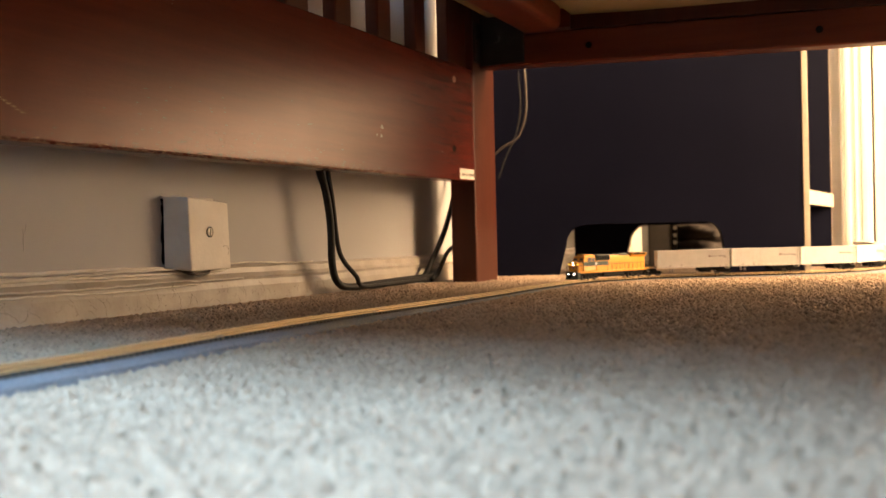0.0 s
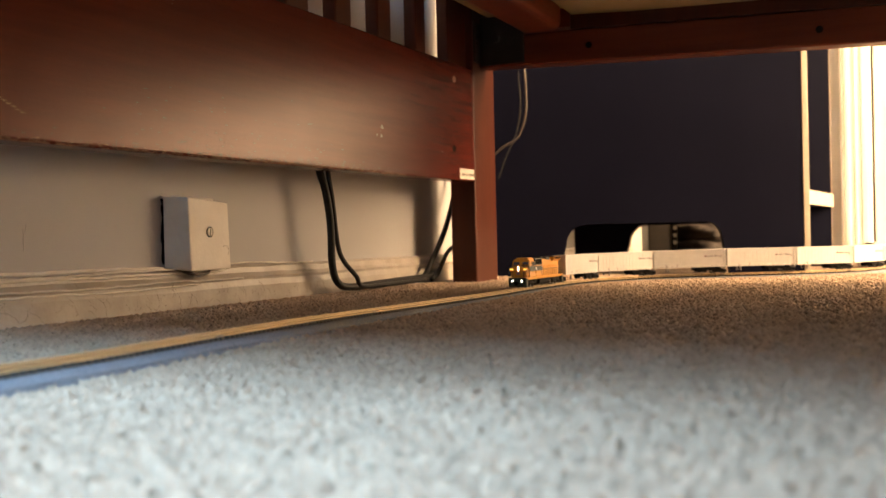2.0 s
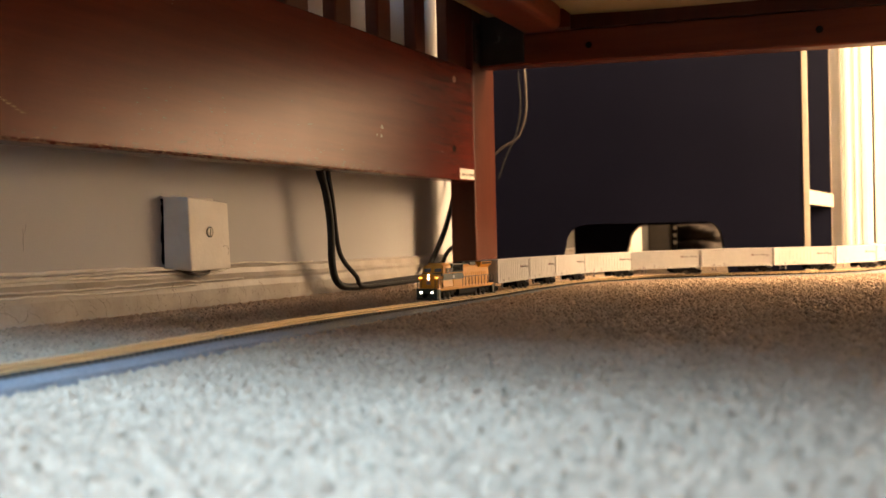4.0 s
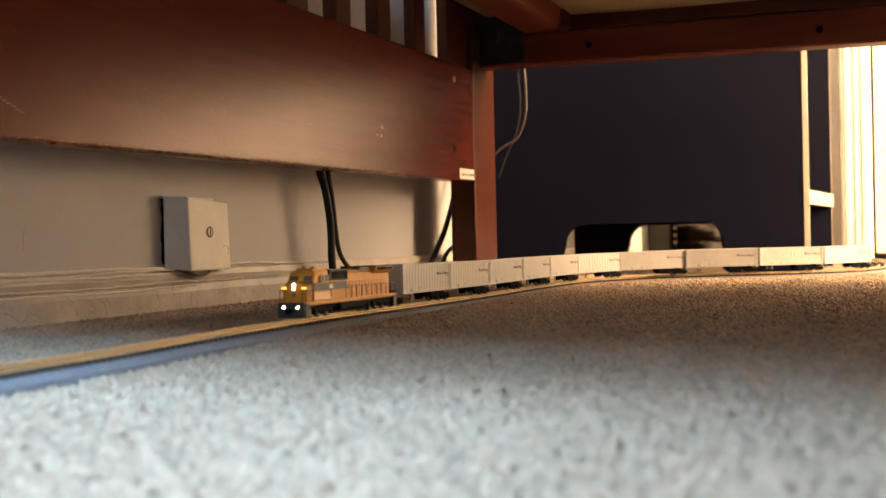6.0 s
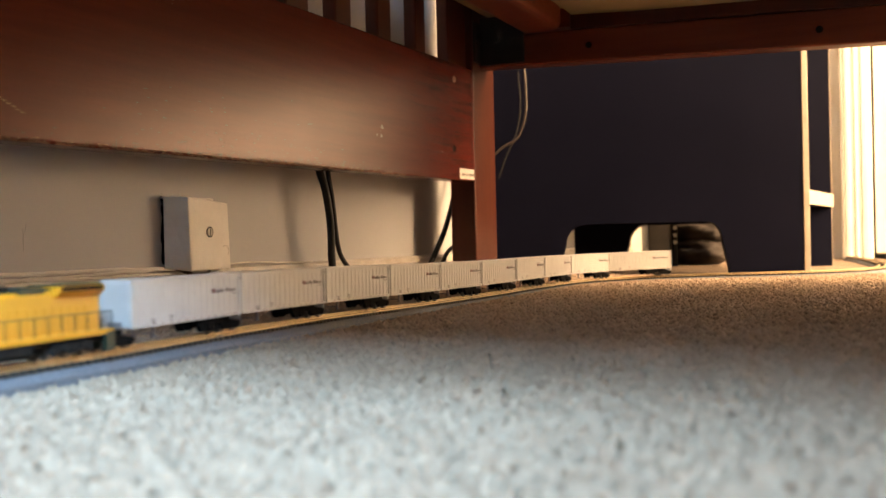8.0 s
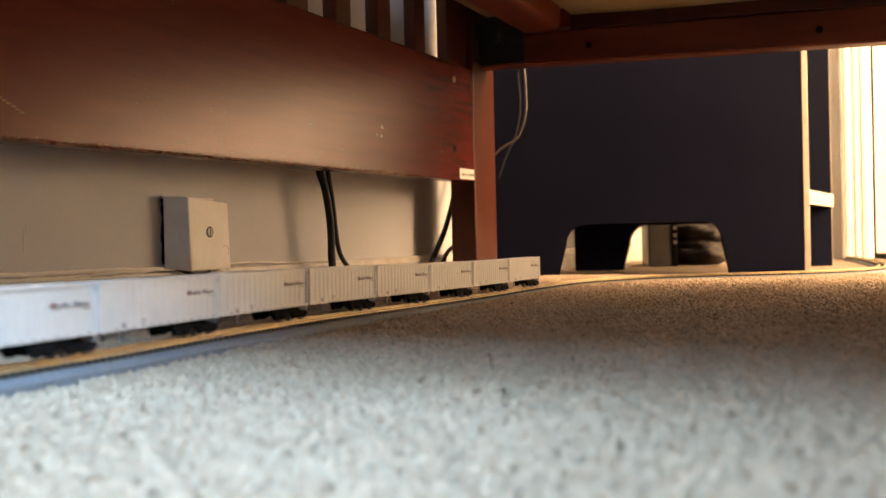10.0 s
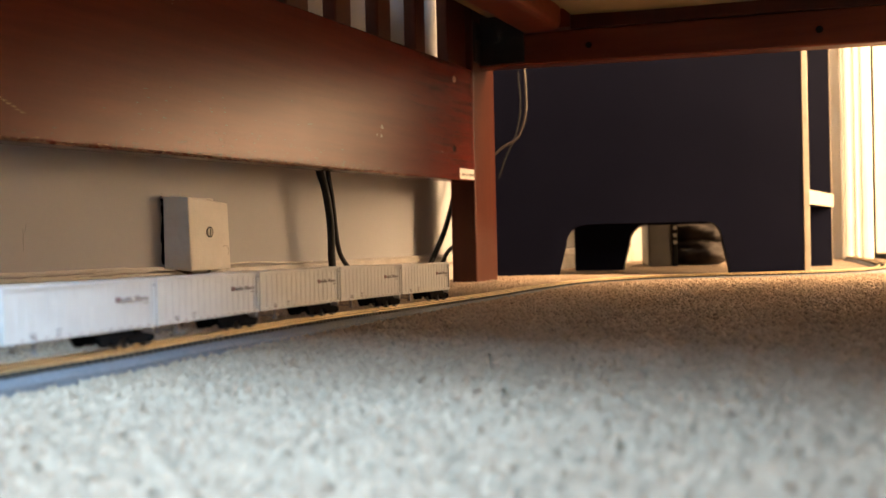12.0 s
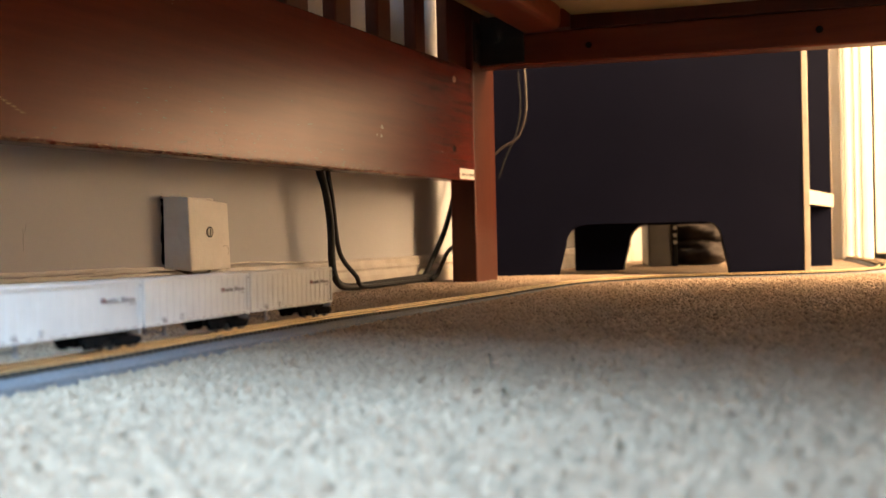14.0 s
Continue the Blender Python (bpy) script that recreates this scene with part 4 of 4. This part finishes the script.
def build_trailer():
    tr = thing("road_rail_trailer", pose(0, 0, 0), "white ribbed model road-rail van trailer with a red-lettered mark", "model trailer", "trailers in the train")
    h = LT / 2
    body = part("body", boxes(((-LW / 2, -h, ZB), (LW / 2, h, ZT)), bevel=0.0004), TWHITE, tr, "white van body")
    part("roof", boxes(((-LW / 2 + 0.0003, -h + 0.0004, ZT), (LW / 2 - 0.0003, h - 0.0004, ZT + 0.0003))), TWHITE2, body)
    for x in (-1, 1):
        a, b = x * (LW / 2 - 0.0002), x * (LW / 2 + 0.00026)
        part("top_rail", boxes(((a, -h, ZT - 0.0013), (x * (LW / 2 + 0.0007), h, ZT + 0.0002)), bevel=0.0001, seg=1), TWHITE, body)
        part("bottom_rail", boxes(((a, -h, ZB - 0.0004), (x * (LW / 2 + 0.0007), h, ZB + 0.0014)), bevel=0.0001, seg=1), TWHITE, body)
        for i in range(17):
            y = -h + 0.0040 + i * (LT - 0.0070) / 16
            part("side_post", boxes(((a, y - 0.0007, ZB + 0.0013), (b, y + 0.0007, ZT - 0.0012))), TWHITE, body)
        # coloured mark as plain bars near the rear, red dashes along the sill
        c = x * (LW / 2 + 0.0008)
        bm = bmesh.new()
        # first word's bar is red, the rest dark, each of letter-sized blocks
        word = bmesh.new()
        for i, (wd, tall) in enumerate(((0.0022, 1), (0.0010, 0), (0.0007, 0), (0.0014, 0), (0.0007, 1), (0.0012, 0), (0.0, 0), (0.0022, 1), (0.0010, 0), (0.0014, 0), (0.0019, 0), (0.0014, 0))):
            y1 = -0.0195 - i * 0.00185
            if wd:
                box(bm if i == 0 else word, (x * (LW / 2), y1 - wd, 0.0218), (c, y1, 0.0240 if tall else 0.0232))
        box(word, (x * (LW / 2), -0.0415, 0.0204), (c, -0.0385, 0.0209))
        part("logo_bar", word, TGREY, body, "dark lettering as bars")
        part("logo_bar", bm, TRED, body, "dark red letter block")
        bm = bmesh.new()
        for i in range(13):
            y = -h + 0.004 + i * 0.0064
            box(bm, (x * (LW / 2), y, ZB + 0.0006), (c, y + 0.0026, ZB + 0.0010))
        part("reflector_dash", bm, TRED, body, "thin red reflector dashes")
        bm = bmesh.new()
        for y0, y1, z0, z1 in ((0.0290, 0.0318, 0.0102, 0.0112), (0.0290, 0.0318, 0.0117, 0.0123), (0.0150, 0.0172, 0.0122, 0.0130), (0.0150, 0.0172, 0.0108, 0.0113)):
            box(bm, (x * (LW / 2), y0, z0), (c, y1, z1))
        part("data_mark", bm, TGREY, body, "small grey data marks")
    for x in (-1, 1):
        for y0, y1 in ((-h, -h + 0.0020), (h - 0.0020, h)):
            part("corner_post", boxes(((x * (LW / 2 - 0.0002), y0, ZB), (x * (LW / 2 + 0.0008), y1, ZT)), bevel=0.0001, seg=1), TWHITE2, body)
        part("marker_lamp", boxes(((x * (LW / 2), -h + 0.0006, ZT - 0.0030), (x * (LW / 2 + 0.0010), -h + 0.0014, ZT - 0.0020))), TGREY, body)
    # front wall details
    part("front_panel", boxes(((-LW / 2 + 0.0008, h - 0.0002, ZB + 0.0010), (LW / 2 - 0.0008, h + 0.0005, ZT - 0.0010)), bevel=0.0002, seg=1), TWHITE, body)
    part("front_box", boxes(((-0.004, h, ZB + 0.0004), (0.004, h + 0.0014, ZB + 0.003)), bevel=0.0002, seg=1), TGREY, body)
    for x in (-0.0040, 0.0040):
        part("rear_door", boxes(((x - 0.0036, -h - 0.0004, ZB + 0.0014), (x + 0.0036, -h + 0.0001, ZT - 0.0014)), bevel=0.0001, seg=1), TWHITE, body)
    # landing gear
    bm = bmesh.new()
    for x in (-0.0058, 0.0058):
        box(bm, (x - 0.0006, 0.0262, 0.0040), (x + 0.0006, 0.0276, ZB + 0.0002), 0.0001, 1)
        box(bm, (x - 0.0011, 0.0258, 0.0034), (x + 0.0011, 0.0280, 0.0041), 0.0001, 1)
    rod(bm, (-0.0058, 0.0269, 0.0052), (0.0058, 0.0269, 0.0052), 0.0003, 6)
    part("landing_gear", bm, TGREY, tr, "grey folded landing legs")
    # road axle slider, black tyres raised
    bm = boxes(((-0.0056, -0.0330, 0.0046), (0.0056, -0.0060, ZB + 0.0002)), ((-0.0076, -0.0322, 0.0054), (-0.0060, -0.0075, ZB)), ((0.0060, -0.0322, 0.0054), (0.0076, -0.0075, ZB)), bevel=0.0003, seg=1)
    sl = part("axle_slider", bm, TBLACK, tr, "black tandem axle frame")
    for y in (-0.0125, -0.0195):
        bm = bmesh.new()
        for x in (-0.0066, 0.0066):
            rod(bm, (x - 0.0013, y, 0.0052), (x + 0.0013, y, 0.0052), 0.0031, 18)
        rod(bm, (-0.0066, y, 0.0052), (0.0066, y, 0.0052), 0.0006, 8)
        part("road_axle", bm, TBLACK, sl, "raised black road tyres")
    # rail bogie at the rear end
    bm = bmesh.new()
    yc = -h + 0.0080
    for x in (-0.0066, 0.0066):
        prism(bm, [(yc - 0.0098, 0.0032), (yc - 0.0088, 0.0052), (yc - 0.003, 0.0066), (yc + 0.003, 0.0066), (yc + 0.0088, 0.0052), (yc + 0.0098, 0.0032), (yc + 0.006, 0.0026),
                   (yc + 0.003, 0.0018), (yc - 0.003, 0.0018), (yc - 0.006, 0.0026)], "x", x - 0.0006, x + 0.0006)
        for dy in (-0.0064, 0.0064):
            box(bm, (x - 0.0011, yc + dy - 0.0012, 0.0018), (x + 0.0011, yc + dy + 0.0012, 0.0042), 0.0002, 1)
    box(bm, (-0.0055, yc - 0.0025, 0.0040), (0.0055, yc + 0.0025, ZB + 0.0001))
    bg = part("rail_bogie", bm, TBLACK, tr, "black four-wheel rail bogie")
    for dy in (-0.0064, 0.0064):
        bm = bmesh.new()
        wheelset(bm, yc + dy, 0.0028)
        part("wheelset", bm, WHEEL, bg)
    part("bumper", boxes(((-0.0075, -h - 0.0006, 0.0062), (0.0075, -h + 0.0006, ZB)), bevel=0.0002, seg=1), TWHITE, tr, "white rear bumper")
    return tr


def build_adapter():
    ad = thing("adapter_bogie", pose(0, 0, 0), "black four-wheel adapter bogie coupled behind the locomotive", "model bogie")
    bm = bmesh.new()
    for x in (-0.0066, 0.0066):
        prism(bm, [(-0.0098, 0.0032), (-0.0088, 0.0052), (-0.003, 0.0066), (0.003, 0.0066), (0.0088, 0.0052), (0.0098, 0.0032), (0.006, 0.0026), (0.003, 0.0018), (-0.003, 0.0018),
                   (-0.006, 0.0026)], "x", x - 0.0006, x + 0.0006)
        for dy in (-0.0064, 0.0064):
            box(bm, (x - 0.0011, dy - 0.0012, 0.0018), (x + 0.0011, dy + 0.0012, 0.0042), 0.0002, 1)
    box(bm, (-0.0055, -0.0025, 0.0040), (0.0055, 0.0025, 0.0090))
    box(bm, (-0.0030, 0.0020, 0.0060), (0.0030, 0.0120, 0.0088), 0.0004, 1)
    part("frame", bm, TBLACK, ad)
    for dy in (-0.0064, 0.0064):
        bm = bmesh.new()
        wheelset(bm, dy, 0.0028)
        part("wheelset", bm, WHEEL, ad)
    bm = bmesh.new()
    for x in (-0.0060, 0.0060):
        rod(bm, (x, 0.0115, 0.0085), (x, 0.0115, 0.0150), 0.0003, 6)
    rod(bm, (-0.0060, 0.0115, 0.0150), (0.0060, 0.0115, 0.0150), 0.0003, 6)
    part("grab_rail", bm, TBLACK, ad)
    return ad


PITCH = 0.0939
LOCO_LEN = 0.1410
LOCO = build_loco()
ADAPTER = build_adapter()
TRAILERS = [build_trailer()]
for _ in range(9):
    TRAILERS.append(copy_thing(TRAILERS[0], pose(0, 0, 0)))
# ---- carpet pile ----
def build_pile():
    """Short yarn tufts over the stretch of carpet beside and under the bed."""
    rng = np.random.default_rng(3)
    inv = np.array(ROOM.inverted())
    xs, ys = [], []
    step = 0.0033
    gx = np.arange(WALL_X + 0.012, 0.62, step)
    gy = np.arange(-1.14, 0.22, step)
    X, Y = np.meshgrid(gx, gy)
    X = X.ravel() + rng.uniform(-0.5, 0.5, X.size) * step
    Y = Y.ravel() + rng.uniform(-0.5, 0.5, Y.size) * step
    # leave the strip under the track free
    R = np.array(ROOM)
    W = np.stack([R[0, 0] * X + R[0, 1] * Y + R[0, 3], R[1, 0] * X + R[1, 1] * Y + R[1, 3]], 1)
    keep = np.ones(len(X), bool)
    pts = TP[::3, :2]
    for k in range(0, len(pts)):
        keep &= ((W - pts[k]) ** 2).sum(1) > 0.0118 ** 2
    X, Y = X[keep], Y[keep]
    n = len(X)
    # a tuft: a squat leaning blob of two rings of four and a tip
    r0 = rng.uniform(0.0014, 0.0023, n)
    hgt = rng.uniform(0.0029, 0.0047, n)
    a0 = rng.uniform(0, 2 * np.pi, n)
    lx, ly = rng.normal(0, 0.0014, n), rng.normal(0, 0.0014, n)
    rings = [(0.9, -0.15, 0.0), (1.15, 0.55, 0.5)]
    V = np.zeros((n, 9, 3))
    for ri, (rs, hz, ln) in enumerate(rings):
        for k in range(4):
            a = a0 + k * np.pi / 2 + ri * 0.6
            e = rng.uniform(0.75, 1.25, n)
            V[:, ri * 4 + k, 0] = X + lx * ln + np.cos(a) * r0 * rs * e
            V[:, ri * 4 + k, 1] = Y + ly * ln + np.sin(a) * r0 * rs * e
            V[:, ri * 4 + k, 2] = hgt * hz - 0.0030
    V[:, 8, 0], V[:, 8, 1], V[:, 8, 2] = X + lx * 1.3, Y + ly * 1.3, hgt - 0.0030
    faces = []
    base = []
    for k in range(4):
        j = (k + 1) % 4
        base.append((k, j, 4 + j, 4 + k))
    tri = [(4 + k, 4 + (k + 1) % 4, 8) for k in range(4)]
    off = np.arange(n)[:, None, None] * 9
    quads = (np.array(base)[None] + off).reshape(-1, 4)
    tris = (np.array(tri)[None] + off).reshape(-1, 3)
    me = bpy.data.meshes.new("carpet_pile")
    me.vertices.add(n * 9)
    me.vertices.foreach_set("co", V.reshape(-1))
    loops = np.concatenate([quads.reshape(-1), tris.reshape(-1)])
    me.loops.add(len(loops))
    me.loops.foreach_set("vertex_index", loops.astype(np.int32))
    starts = np.concatenate([np.arange(len(quads)) * 4, len(quads) * 4 + np.arange(len(tris)) * 3])
    me.polygons.add(len(starts))
    me.polygons.foreach_set("loop_start", starts.astype(np.int32))
    me.polygons.foreach_set("use_smooth", np.ones(len(starts), bool))
    me.update(calc_edges=True)
    me.validate()
    me.materials.append(PILE)
    ob = new("carpet_pile", me)
    ob.matrix_basis = ROOM
    tagged(ob, "short uneven beige yarn tufts of the carpet", "carpet pile", "", "stuff")


build_pile()


# ---- movement ----
# arc length of the locomotive's headlights along the track, second by second
RUN = [(0.0, 0.8542), (0.5, 0.7985), (1.0, 0.756), (1.5, 0.71), (2.0, 0.661), (2.5, 0.6077), (3.0, 0.5489), (3.2, 0.5245), (5.5, 0.294),
       (6.0, 0.2335), (6.5, 0.1599), (7.0, 0.0815), (7.5, 0.0065), (8.0, -0.0686), (10.5, -0.4401), (11.0, -0.504), (11.5, -0.561), (12.0, -0.6133),
       (12.5, -0.662), (13.0, -0.7095), (13.5, -0.7588), (14.0, -0.8109)]
FRONT_GAP = 0.1401  # from the headlights to the first trailer's front


def riding(s_front, length, inset_a, inset_b):
    """The pose of a vehicle whose front end is at s_front, resting on two points of the track."""
    a, b = on_track(s_front + inset_a), on_track(s_front + length - inset_b)
    d = a - b
    c = (a + b) / 2 + d.normalized() * ((inset_b - inset_a) / 2) * -1
    turn = math.degrees(math.atan2(d.y, d.x)) - 90
    return pose(c.x, c.y, c.z, math.degrees(math.asin(d.z / d.length)), 0, turn)


def motions():
    ts = np.array([t for t, s in RUN])
    ss = np.array([s for t, s in RUN])
    # smooth slope at each time
    sl = np.gradient(ss, ts)

    def front(t):
        i = int(min(max(np.searchsorted(ts, t) - 1, 0), len(ts) - 2))
        h = ts[i + 1] - ts[i]
        u = (t - ts[i]) / h
        return ((2 * u ** 3 - 3 * u ** 2 + 1) * ss[i] + (u ** 3 - 2 * u ** 2 + u) * h * sl[i] + (-2 * u ** 3 + 3 * u ** 2) * ss[i + 1] + (u ** 3 - u ** 2) * h * sl[i + 1])

    times = [0.25 * k for k in range(57)]
    walk(LOCO, [(t, riding(front(t) - 0.007, LOCO_LEN, 0.028, 0.028)) for t in times])
    walk(ADAPTER, [(t, riding(front(t) + FRONT_GAP - 0.0145, 0.020, 0.002, 0.002)) for t in times])
    for k, tr in enumerate(TRAILERS):
        walk(tr, [(t, riding(front(t) + FRONT_GAP + k * PITCH, PITCH, 0.002, 0.008)) for t in times])


motions()
